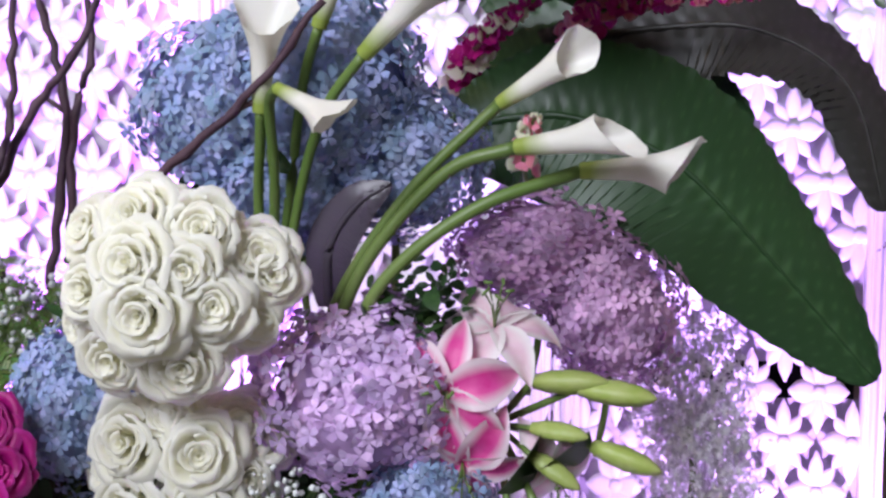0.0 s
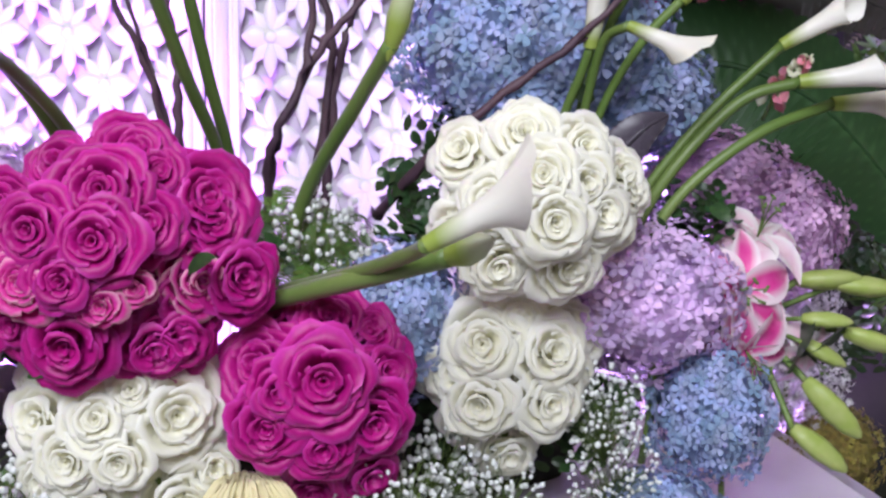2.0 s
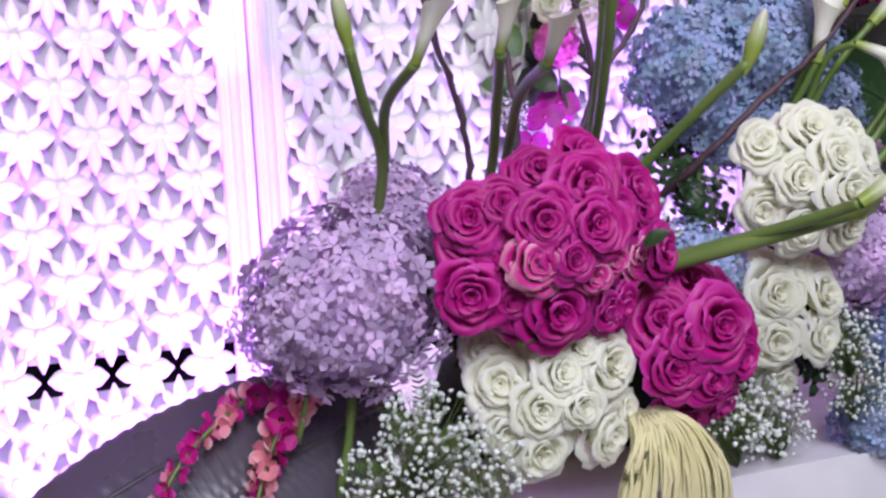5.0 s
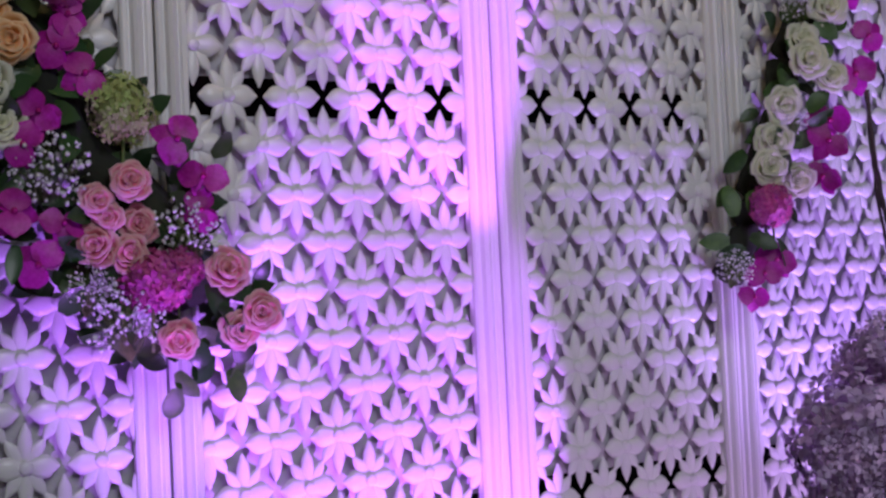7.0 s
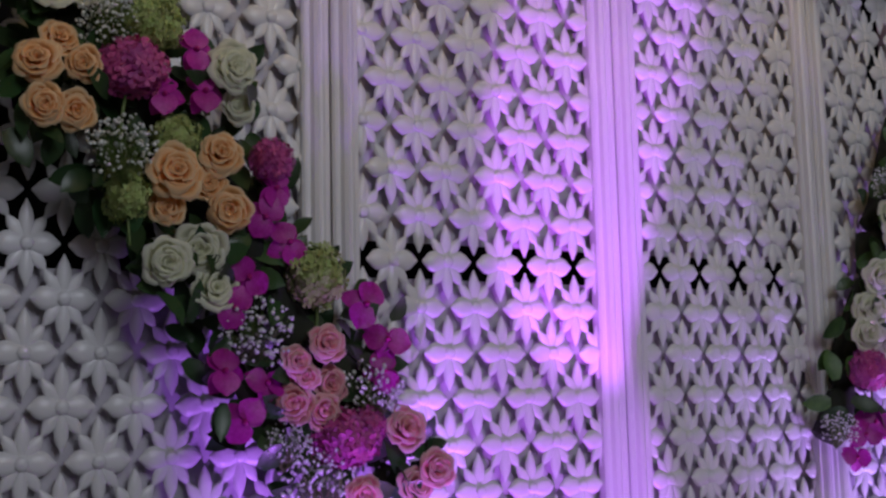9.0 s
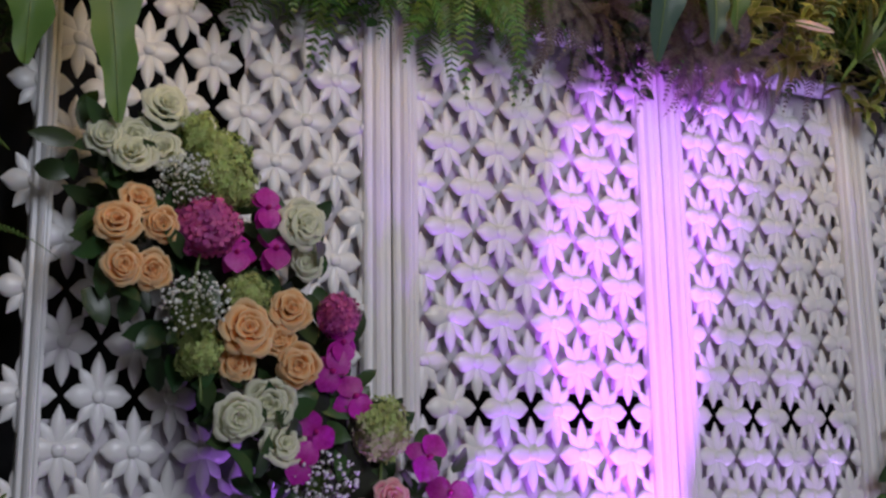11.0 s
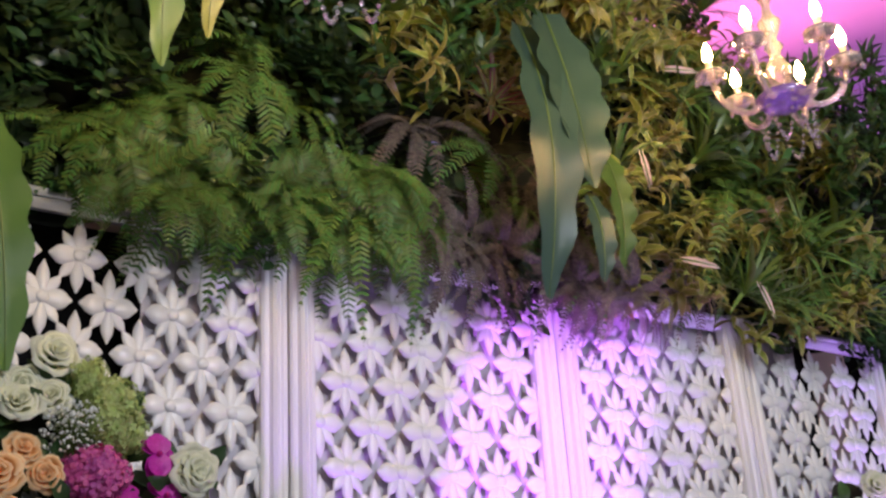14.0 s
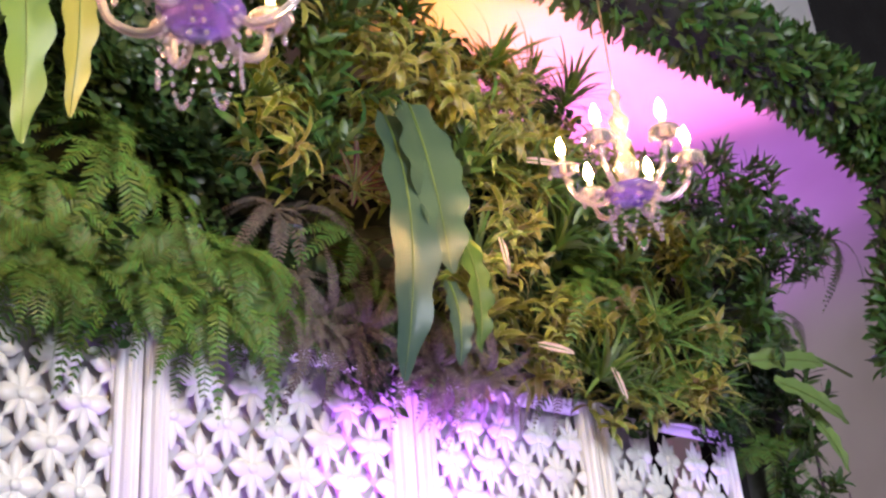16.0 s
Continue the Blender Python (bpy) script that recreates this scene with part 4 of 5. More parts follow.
for x, z in ((-2.34, 2.95), (-2.30, 2.70), (-2.36, 2.45), (-2.32, 2.2), (-2.38, 1.95), (-2.36, 1.7), (-2.24, 3.1)):
    plant(random.choice(("fern", "filler", "fern")), (x, 2.78, z), (rnd(-0.2, 0.4), -1, rnd(-0.1, 0.4)), 0.75, "beside the first screen")


def long_leaf(name, base, direction, length, width, mat, label, category="leaf", droop=0.4, face=(0, -1, 0.1), wave=0.12, across=6):
    d = Vector(direction).normalized()
    n = Vector(face) - d * Vector(face).dot(d)
    n.normalize()
    m = Matrix((d, n.cross(d), n)).transposed().to_4x4()
    m.translation = base
    root = empty(name, m, label, category, category + " blades")

    def at(u, t):
        w = width * math.sin(math.pi * min(1, 0.06 + 0.93 * t)) ** 0.55 * (1 - 0.25 * t)
        w *= 1 + wave * math.sin(t * 30 + 2 * u)
        return (length * t, u * w, droop * length * (t - t * t) + 0.22 * w * abs(u) + wave * 0.5 * width * u * math.sin(t * 24 + u))
    v, f, r = grid(at, across, 26, lambda u, t: 1 - abs(u))
    part("blade", Build().add(v, f, r).mesh("blade", mat), root)
    rib = [(length * t, 0, droop * length * (t - t * t) + 0.002) for t in [k / 12 for k in range(13)]]
    part("midrib", Build().add(*tube(rib, [0.004 * (1 - 0.8 * k / 12) for k in range(13)], 5)).mesh("midrib", M["stem"]), root)
    return root


NEST = "broad blue-green bird's nest fern leaf hanging from the canopy"
long_leaf("nest_fern_leaf", (-0.60, 2.60, 3.72), (-0.03, -0.05, -1), 0.92, 0.10, M["nest"], NEST)
long_leaf("nest_fern_leaf", (-0.53, 2.56, 3.76), (0.10, -0.10, -1), 0.62, 0.12, M["nest"], NEST, droop=0.15)
long_leaf("nest_fern_leaf", (-0.55, 2.60, 3.62), (0.14, -0.02, -1), 0.45, 0.07, M["nest"], NEST)
long_leaf("nest_fern_leaf", (-0.32, 2.62, 3.38), (0.05, -0.05, -1), 0.42, 0.05, M["fern"], NEST, wave=0.3)
long_leaf("nest_fern_leaf", (-0.40, 2.60, 3.18), (0.02, -0.05, -1), 0.28, 0.05, M["nest"], NEST)
PALE_NEST = "pale yellow-green wavy fern leaf hanging from the canopy"
long_leaf("nest_fern_leaf", (-1.80, 2.60, 4.0), (0.12, 0.02, -1), 0.74, 0.075, M["pale_leaf"], PALE_NEST, wave=0.2)
long_leaf("nest_fern_leaf", (-1.63, 2.60, 3.98), (0.06, 0.02, -1), 0.60, 0.055, M["yellow_leaf"], PALE_NEST, wave=0.15)
long_leaf("nest_fern_leaf", (-2.08, 2.76, 3.12), (0.13, -0.12, -1), 0.66, 0.070, M["fern"], "wide fresh green leaf hanging over the first screen", wave=0.15)
long_leaf("nest_fern_leaf", (-2.19, 2.72, 3.10), (0.0, -0.02, -1), 0.52, 0.075, M["fern"], "wide fresh green leaf hanging beside the first screen", wave=0.2)

BRACT = "pink striped leaf bract standing out of the canopy"
for base, d, L in (((0.0, 2.66, 3.07), (1, -0.2, -0.12), 0.14), ((0.04, 2.66, 3.78), (1, -0.2, 0.08), 0.15), ((-0.13, 2.64, 3.42), (0.05, -0.1, -1), 0.16), ((0.33, 2.66, 3.05), (0.15, -0.2, -1), 0.14), ((-0.30, 2.64, 3.60), (0.3, -0.1, -1), 0.13)):
    long_leaf("pink_bract", base, d, L, 0.017, M["lily_pale"], BRACT, "bract", 0.1, wave=0.05, across=4)
for k in range(9):
    a = k * 2.4
    long_leaf("bromeliad_leaf", (-0.68 + 0.02 * math.cos(a), 2.66, 3.46 + 0.02 * math.sin(a)), (math.cos(a), -0.5, math.sin(a)), rnd(0.09, 0.15), 0.011, M["wine_leaf"], "dark wine-red bromeliad leaf in the canopy", "bromeliad", 0.2, wave=0.05, across=4)
for base, d, L, w in (((1.12, 2.68, 3.22), (0.9, -0.1, 0.10), 0.42, 0.055), ((1.22, 2.66, 3.15), (1, -0.1, -0.35), 0.40, 0.05), ((1.42, 2.70, 3.10), (0.5, -0.1, -0.8), 0.32, 0.05)):
    long_leaf("nest_fern_leaf", base, d, L, w, M["pale_leaf"], "wide light green leaf arching past the last screen", droop=0.25, wave=0.15)
shoot = empty("fern_shoot", Matrix.Translation((1.06, 2.70, 3.20)), "thin pale green shoot arching out of the canopy", "shoot")
part("stem", Build().add(*tube(bend([(0, 0, 0), (0.25, -0.02, 0.10), (0.47, -0.03, 0.11), (0.70, -0.04, 0.06)], 6), 0.007, 6)).mesh("stem", M["pale_leaf"]), shoot)

# ---- leaves under the garlands ----
def lance_leaf(p, n, size, label, group, mat="dark_leaf"):
    root = empty("rose_leaf", toward(p, n, rnd(0, 6), size), label, "leaf", group)
    part("blade", LEAF_MESH[mat], root)
    return root


LEAF_MESH = {k: Build().add(*blade(1.0, 0.30, 0.7, 6)).mesh("blade", M[k]) for k in ("dark_leaf", "leaf")}
slab("planting_column", -2.62, -2.22, 2.86, 3.12, 0, 3.1, M["dark_fill"], "dark column that holds hanging ferns", "planting column")
slab("planting_column", 1.28, 1.60, 2.92, 3.12, 0, 3.2, M["dark_fill"], "dark column that holds shrubs", "planting column")
GAR = PEACH + PINK + CREAM + CREAM_UP + ORCHID + PEONY + GREEN + GYP
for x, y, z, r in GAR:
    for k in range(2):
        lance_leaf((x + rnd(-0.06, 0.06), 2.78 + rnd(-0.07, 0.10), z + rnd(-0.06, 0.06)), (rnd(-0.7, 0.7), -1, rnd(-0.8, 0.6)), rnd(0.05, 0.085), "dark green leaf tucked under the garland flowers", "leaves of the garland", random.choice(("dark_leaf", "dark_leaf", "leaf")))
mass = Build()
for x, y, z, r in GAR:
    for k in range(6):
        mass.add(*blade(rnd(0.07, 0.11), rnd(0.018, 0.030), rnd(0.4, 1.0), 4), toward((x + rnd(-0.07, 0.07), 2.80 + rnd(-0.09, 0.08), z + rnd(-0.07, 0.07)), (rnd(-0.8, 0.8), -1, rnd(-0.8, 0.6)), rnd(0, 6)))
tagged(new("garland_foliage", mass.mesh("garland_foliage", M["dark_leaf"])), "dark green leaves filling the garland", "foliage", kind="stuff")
for k in range(9):
    lance_leaf((-1.17 + rnd(-0.10, 0.08), 2.78, 1.30 + rnd(-0.08, 0.08)), (rnd(-0.7, 0.7), -1, rnd(-1.0, 0.2)), rnd(0.08, 0.11), "green leaf at the tip of the garland", "leaves of the garland", "leaf")
for k in range(80):
    t = rnd(0, 1)
    lance_leaf((0.36 + 0.45 * t + rnd(-0.09, 0.09), 2.78 + rnd(-0.03, 0.07), 1.40 + 1.0 * t + rnd(-0.08, 0.08)), (rnd(-0.9, 0.5), -1, rnd(-0.8, 0.6)), rnd(0.06, 0.11), "dark green leaf in the second garland", "leaves of the second garland", random.choice(("dark_leaf", "leaf")))
# dark cores added inside the garlands, they darken the gaps between flowers
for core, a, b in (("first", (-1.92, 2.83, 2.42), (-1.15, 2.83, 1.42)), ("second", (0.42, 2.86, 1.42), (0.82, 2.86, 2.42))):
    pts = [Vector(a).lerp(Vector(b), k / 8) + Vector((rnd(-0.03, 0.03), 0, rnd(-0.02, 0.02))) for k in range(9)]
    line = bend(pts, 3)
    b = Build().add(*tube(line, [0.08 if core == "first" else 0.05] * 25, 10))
    # front tube added to block the uplight and throw the garland's shadow
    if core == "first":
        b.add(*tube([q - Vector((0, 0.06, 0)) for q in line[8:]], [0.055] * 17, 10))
    ob = new("garland_base", b.mesh("garland_base", M["dark_fill"]))
    tagged(ob, "dark core added inside the " + core + " garland", "garland base")


# ---- stems, callas and twigs of the arrangement ----
def calla(line, radius, flower, mouth, label, open_=1.0, bud=False):
    """line: the stem from its foot to the flower's throat; flower: length of the spathe; mouth: where it points."""
    root = empty("calla_lily", Matrix.Translation(line[0]), label, "calla lily", "calla lilies of the arrangement")
    inv = Matrix.Translation(-Vector(line[0]))
    pts = bend(line, 8)
    part("stem", Build().add(*tube(pts, radius, 8)).mesh("stem", M["stem"]), root, inv)
    d = Vector(mouth).normalized()
    tip = pts[-1]

    def at(u, t):
        a = u * math.pi * 1.04
        lip = max(0, t - 0.55)
        front = (1 + math.cos(a)) / 2
        r = flower * (0.070 + 0.065 * t + open_ * (0.55 * lip * lip + 0.22 * lip * (1 - front)))
        z = flower * (t * (0.72 + 0.28 * (1 - front)) - 0.10 * open_ * lip * front)
        r *= 1 + lip * (0.34 * math.sin(3 * a + 1.3) + 0.20 * math.sin(5 * a))
        z += flower * 0.16 * lip * (1 - front) ** 3
        return (r * math.sin(a), -r * math.cos(a) - flower * 0.12 * open_ * lip * (1 - front), z)
    if bud:
        v, f = lathe([(0.001, -0.02), (radius, 0), (radius * 1.5, flower * 0.35), (radius * 1.25, flower * 0.7), (radius * 0.3, flower)], 8)
        part("bud", Build().add(v, f, [min(1, max(0, q[2] / flower)) * 0.35 for q in v]).mesh("bud", M["calla"]), root, inv @ toward(tip, d))
        return root
    v, f, r = grid(at, 14, 10, lambda u, t: t)
    part("spathe", Build().add(v, f, r).mesh("spathe", M["calla"]), root, inv @ toward(tip, d, rnd(0, 6)), "white funnel turning green at its foot")
    v, f = tube([(0, 0, flower * 0.15), (0, 0, flower * 0.62)], [flower * 0.035, flower * 0.02], 8)
    part("spadix", Build().add(v, f).mesh("spadix", M["spadix"]), root, inv @ toward(tip, d))
    return root


CALLA = "white calla lily on a thick green stem"
calla([(0.26, 1.50, 1.17), (0.30, 1.47, 1.27), (0.38, 1.45, 1.38), (0.478, 1.446, 1.474)], 0.0065, 0.115, (0.8, -0.25, 0.5), CALLA, 0.4)
calla([(0.27, 1.48, 1.17), (0.33, 1.45, 1.30), (0.42, 1.44, 1.40), (0.497, 1.431, 1.428)], 0.0075, 0.13, (1.0, -0.3, 0.12), CALLA, 0.35)
calla([(0.29, 1.47, 1.17), (0.35, 1.45, 1.28), (0.45, 1.45, 1.36), (0.563, 1.476, 1.401)], 0.0075, 0.13, (1.0, 0.05, 0.06), CALLA, 0.65)
calla([(0.19, 1.52, 1.22), (0.20, 1.48, 1.36), (0.215, 1.44, 1.43), (0.222, 1.42, 1.465)], 0.006, 0.125, (0.12, -0.15, 1), CALLA, 0.75)
calla([(0.20, 1.52, 1.22), (0.225, 1.46, 1.38), (0.235, 1.41, 1.47), (0.255, 1.37, 1.49)], 0.006, 0.095, (0.75, -0.4, -0.35), CALLA, 0.9)
calla([(0.21, 1.52, 1.22), (0.25, 1.48, 1.38), (0.29, 1.44, 1.47), (0.335, 1.42, 1.525)], 0.006, 0.13, (0.8, -0.2, 0.75), CALLA, 0.5)
calla([(0.205, 1.53, 1.22), (0.235, 1.50, 1.40), (0.26, 1.46, 1.50), (0.285, 1.43, 1.555)], 0.006, 0.12, (0.35, -0.1, 1), CALLA, 0.5)
calla([(-0.15, 1.36, 1.18), (-0.07, 1.20, 1.225), (-0.03, 1.10, 1.255), (-0.02, 1.06, 1.268)], 0.008, 0.125, (0.55, -0.2, 0.35), "white calla lily leaning before the round rose bouquet", 1.2)
BUD = "closed calla lily bud on a bent green stem"
calla([(-0.54, 1.45, 1.20), (-0.551, 1.34, 1.344), (-0.597, 1.26, 1.42), (-0.63, 1.21, 1.49)], 0.007, 0.075, (-0.3, -0.3, 1), BUD, bud=True)
calla([(-0.53, 1.46, 1.20), (-0.545, 1.35, 1.344), (-0.570, 1.26, 1.42), (-0.567, 1.16, 1.465)], 0.007, 0.085, (0.15, -0.5, 0.75), BUD, 0.35)
calla([(-0.375, 1.47, 1.20), (-0.385, 1.366, 1.325), (-0.42, 1.26, 1.42), (-0.46, 1.16, 1.475)], 0.007, 0.085, (0.0, -0.5, 0.75), BUD, 0.35)
calla([(-0.355, 1.48, 1.20), (-0.37, 1.35, 1.338), (-0.410, 1.215, 1.423), (-0.44, 1.08, 1.455)], 0.007, 0.085, (-0.1, -0.7, 0.6), BUD, 0.3)
calla([(-0.215, 1.47, 1.20), (-0.219, 1.387, 1.321), (-0.25, 1.29, 1.42), (-0.279, 1.211, 1.515), (-0.29, 1.18, 1.56)], 0.0075, 0.09, (-0.15, -0.3, 1), BUD, bud=True)
calla([(-0.205, 1.48, 1.20), (-0.210, 1.41, 1.321), (-0.23, 1.34, 1.42), (-0.249, 1.278, 1.52), (-0.255, 1.26, 1.57)], 0.0075, 0.10, (0.0, -0.2, 1), BUD, 0.5)
calla([(-0.15, 1.52, 1.18), (-0.120, 1.45, 1.29), (-0.07, 1.34, 1.39), (-0.035, 1.254, 1.459)], 0.009, 0.075, (0.25, -0.25, 1), BUD, bud=True)
calla([(-0.20, 1.40, 1.15), (-0.13, 1.28, 1.19), (-0.05, 1.18, 1.225), (0.01, 1.12, 1.25)], 0.011, 0.05, (0.6, -0.4, 0.3), "thick folded green calla stalk leaning over the roses", bud=True)



def twig(line, radius, label="bare dark purple twig rising from the arrangement", side=()):
    root = empty("twig", Matrix.Translation(line[0]), label, "twig", "bare twigs")
    inv = Matrix.Translation(-Vector(line[0]))
    pts = [p + Vector((rnd(-1, 1), rnd(-1, 1), 0)) * radius * 0.5 for p in bend(line, 7)]
    part("branch", Build().add(*tube(pts, [radius * (1.15 - 0.5 * k / len(pts)) * (1.25 if k % 5 == 0 else 1) for k in range(len(pts))], 7)).mesh("branch", M["twig"]), root, inv)
    for k, v in side:
        q = pts[k]
        part("spur", Build().add(*tube([q, q + Vector(v) * 0.5, q + Vector(v)], [radius * 0.7, radius * 0.6, radius * 0.4], 6)).mesh("spur", M["twig"]), root, inv)
    return root


twig([(-0.300, 1.64, 1.25), (-0.306, 1.617, 1.362), (-0.335, 1.60, 1.46), (-0.373, 1.587, 1.551), (-0.40, 1.58, 1.72)], 0.005)
twig([(-0.292, 1.66, 1.25), (-0.298, 1.63, 1.34), (-0.325, 1.62, 1.45), (-0.358, 1.61, 1.56), (-0.38, 1.60, 1.72)], 0.0035)
twig([(-0.277, 1.55, 1.25), (-0.277, 1.50, 1.34), (-0.279, 1.50, 1.445), (-0.292, 1.50, 1.543), (-0.30, 1.50, 1.72)], 0.0055, side=((16, (0.02, 0, 0.012)),))
twig([(-0.17, 1.58, 1.22), (-0.164, 1.52, 1.337), (-0.123, 1.52, 1.431), (-0.11, 1.52, 1.546), (-0.10, 1.52, 1.70)], 0.0055)
twig([(-0.17, 1.60, 1.22), (-0.160, 1.54, 1.337), (-0.103, 1.54, 1.462), (-0.033, 1.54, 1.548), (0.02, 1.54, 1.70)], 0.006)
twig([(-0.03, 1.53, 1.25), (0.03, 1.45, 1.33), (0.12, 1.43, 1.41), (0.21, 1.41, 1.48), (0.30, 1.39, 1.58)], 0.006, side=((20, (0.035, 0, 0.015)),))
twig([(-0.13, 1.62, 1.20), (-0.11, 1.60, 1.27), (-0.084, 1.60, 1.466), (-0.114, 1.60, 1.607), (-0.12, 1.60, 1.72)], 0.006, side=((14, (-0.03, 0, 0.02)),))
twig([(-0.10, 1.63, 1.20), (-0.087, 1.61, 1.337), (-0.075, 1.60, 1.45), (-0.049, 1.60, 1.543), (-0.054, 1.60, 1.70)], 0.006)


# ---- large leaves of the arrangement ----
def broad_leaf(name, spine, half, mat, label, tilt, ripples=30, depth=0.0045, folds=0.0):
    """A banana-like leaf: a bent midrib, two halves with pressed side veins."""
    pts = bend(spine, 10)
    n = len(pts) - 1
    root = empty(name, Matrix.Translation(spine[0]), label, "leaf", "large leaves of the arrangement")
    inv = Matrix.Translation(-Vector(spine[0]))
    up = Vector(tilt).normalized()

    def at(u, t):
        i = min(int(t * n), n - 1)
        p = pts[i].lerp(pts[i + 1], t * n - i)
        d = (pts[i + 1] - pts[i]).normalized()
        side = d.cross(up).normalized()
        nor = side.cross(d)
        w = half * math.sin(math.pi * min(1, 0.07 + 0.92 * t)) ** 0.6
        q = t * ripples - abs(u) * 3.0
        return p + side * u * w + d * (-0.25 * abs(u) * w) + nor * (depth * math.sin(q * math.tau) * min(1, 4 * abs(u)) - 0.22 * w * u * u + folds * w * math.sin(t * 9 + u * 2) * abs(u) ** 1.5 + 0.10 * w * abs(u))
    v, f, r = grid(at, 12, 260, lambda u, t: max(0.8 * (abs(u) < 0.05), (0.5 + 0.5 * math.cos((t * ripples - abs(u) * 3.0) * math.tau)) ** 5 * (0.55 + 0.35 * noise.noise((t * 40, u * 3, 0)))))
    part("blade", Build().add(v, f, r).mesh("blade", mat), root, inv)
    part("midrib", Build().add(*tube(pts, [0.007 * (1 - 0.75 * k / n) for k in range(n + 1)], 6)).mesh("midrib", mat), root, inv)
    return root


broad_leaf("banana_leaf", [(0.40, 1.80, 1.45), (0.54, 1.78, 1.46), (0.68, 1.76, 1.40), (0.80, 1.75, 1.28), (0.94, 1.74, 1.12)], 0.13, M["banana"], "large glossy dark green banana leaf with ribbed veins", (0.25, -1.0, 0.35), 26, 0.004, 0.10)
broad_leaf("banana_leaf", [(0.50, 1.92, 1.56), (0.66, 1.92, 1.585), (0.80, 1.90, 1.58), (0.92, 1.88, 1.50), (0.97, 1.86, 1.33)], 0.085, M["dusk_leaf"], "dark bronze-green leaf curling down", (0.3, -1.0, 0.6), 20, 0.003, 0.2)
broad_leaf("banana_leaf", [(0.36, 1.95, 1.50), (0.52, 1.93, 1.52), (0.68, 1.93, 1.50), (0.80, 1.93, 1.45)], 0.10, M["banana"], "dark green leaf in the shade behind the callas", (0.0, -1.0, 0.5), 20)
broad_leaf("banana_leaf", [(0.42, 2.0, 1.60), (0.60, 2.0, 1.68), (0.80, 1.98, 1.72), (1.0, 1.95, 1.66)], 0.11, M["banana"], "dark green leaf rising behind the callas", (0.0, -1.0, 0.4), 20)
# added above the view so the leaves behind the callas fall in shade
broad_leaf("banana_leaf", [(0.46, 1.92, 1.64), (0.44, 1.74, 1.71), (0.44, 1.54, 1.735), (0.46, 1.36, 1.70)], 0.22, M["banana"], "unseen leaf added overhead to shade the leaves by the callas", (0.1, 0.1, 1.0), 20)
broad_leaf("banana_leaf", [(-0.45, 1.75, 0.97), (-0.62, 1.68, 0.97), (-0.82, 1.60, 0.93), (-1.0, 1.55, 0.86), (-1.12, 1.50, 0.80)], 0.085, M["bronze_leaf"], "broad grey-purple leaf fanning out below the hydrangea", (0.1, -0.75, 0.75), 30, 0.003)
broad_leaf("banana_leaf", [(-0.45, 1.60, 0.97), (-0.60, 1.48, 0.97), (-0.74, 1.42, 0.93), (-0.86, 1.38, 0.86)], 0.09, M["bronze_leaf"], "broad grey-purple leaf under the flower spikes", (0.1, -0.85, 0.6), 30, 0.003)
broad_leaf("banana_leaf", [(0.27, 1.52, 1.24), (0.275, 1.51, 1.31), (0.31, 1.50, 1.36), (0.35, 1.50, 1.385)], 0.03, M["bronze_leaf"], "small bronze leaf beside the calla stems", (0.0, -1.0, 0.2), 10, 0.001)


# ---- stargazer lilies ----
def lily_petal(length, width, curl):
    return grid(lambda u, t: (length * (t - 0.12 * curl * t * t), u * width * math.sin(math.pi * min(1, 0.10 + 0.90 * t)) ** 0.8, length * (0.42 * t - curl * 0.75 * t ** 2.2) + 0.25 * width * abs(u) + 0.04 * width * math.sin(t * 14 + u * 3)), 6, 10, lambda u, t: max(abs(u), t * 0.55))


LILY = {k: [Build().add(*lily_petal(1.0, w, c)).mesh("petal", M[k]) for w, c in ((0.31, 1.15), (0.22, 0.9), (0.29, 1.4))] for k in ("lily", "lily_pale")}
_v, _f = tube(bend([(0, 0, 0), (0.05, 0, 0.35), (0.16, 0, 0.62)], 4), 0.012, 5)
_w, _g = tube([(0.11, -0.03, 0.64), (0.20, 0.03, 0.63)], 0.022, 6)
STAMEN = Build().add(_v, _f).add(_w, _g).mesh("stamen", M["stem"])


def lily(kind, p, n, size, label, spin=0.0):
    root = empty("stargazer_lily", toward(p, n, spin, size), label, "lily", "stargazer lilies")
    for k in range(6):
        part("petal", LILY[kind][k % 3 if k < 5 else 1], root, Matrix.Rotation(k * math.tau / 6 + rnd(-0.1, 0.1), 4, "Z") @ Matrix.Rotation(rnd(-0.12, 0.2), 4, "Y"))
    for k in range(5):
        part("stamen", STAMEN, root, Matrix.Rotation(k * math.tau / 5, 4, "Z"))
    return root


lily("lily", (0.425, 1.42, 1.165), (-0.05, -1.0, 0.10), 0.092, "open stargazer lily with deep pink, white-edged petals", 0.3)
lily("lily_pale", (0.470, 1.48, 1.225), (0.1, -0.55, 0.85), 0.092, "pale pink lily seen from its side", 1.0)
lily("lily", (0.44, 1.43, 1.085), (0.1, -0.9, -0.45), 0.085, "deep pink lily drooping below the others", 0.9)
lily("lily_pale", (0.535, 1.46, 1.075), (0.4, -0.8, -0.4), 0.065, "pale pink lily beside the green buds", 0.2)
BUD_MESH = Build()
_v, _f = lathe([(0.001, -0.02), (0.09, 0.0), (0.145, 0.22), (0.165, 0.5), (0.13, 0.78), (0.06, 0.95), (0.004, 1.0)], 12)
BUD_MESH = BUD_MESH.add([(x * (1 + 0.12 * math.cos(3 * math.atan2(y, x))), y * (1 + 0.12 * math.cos(3 * math.atan2(y, x))), z) for x, y, z in _v], _f).mesh("bud", M["lily_bud"])


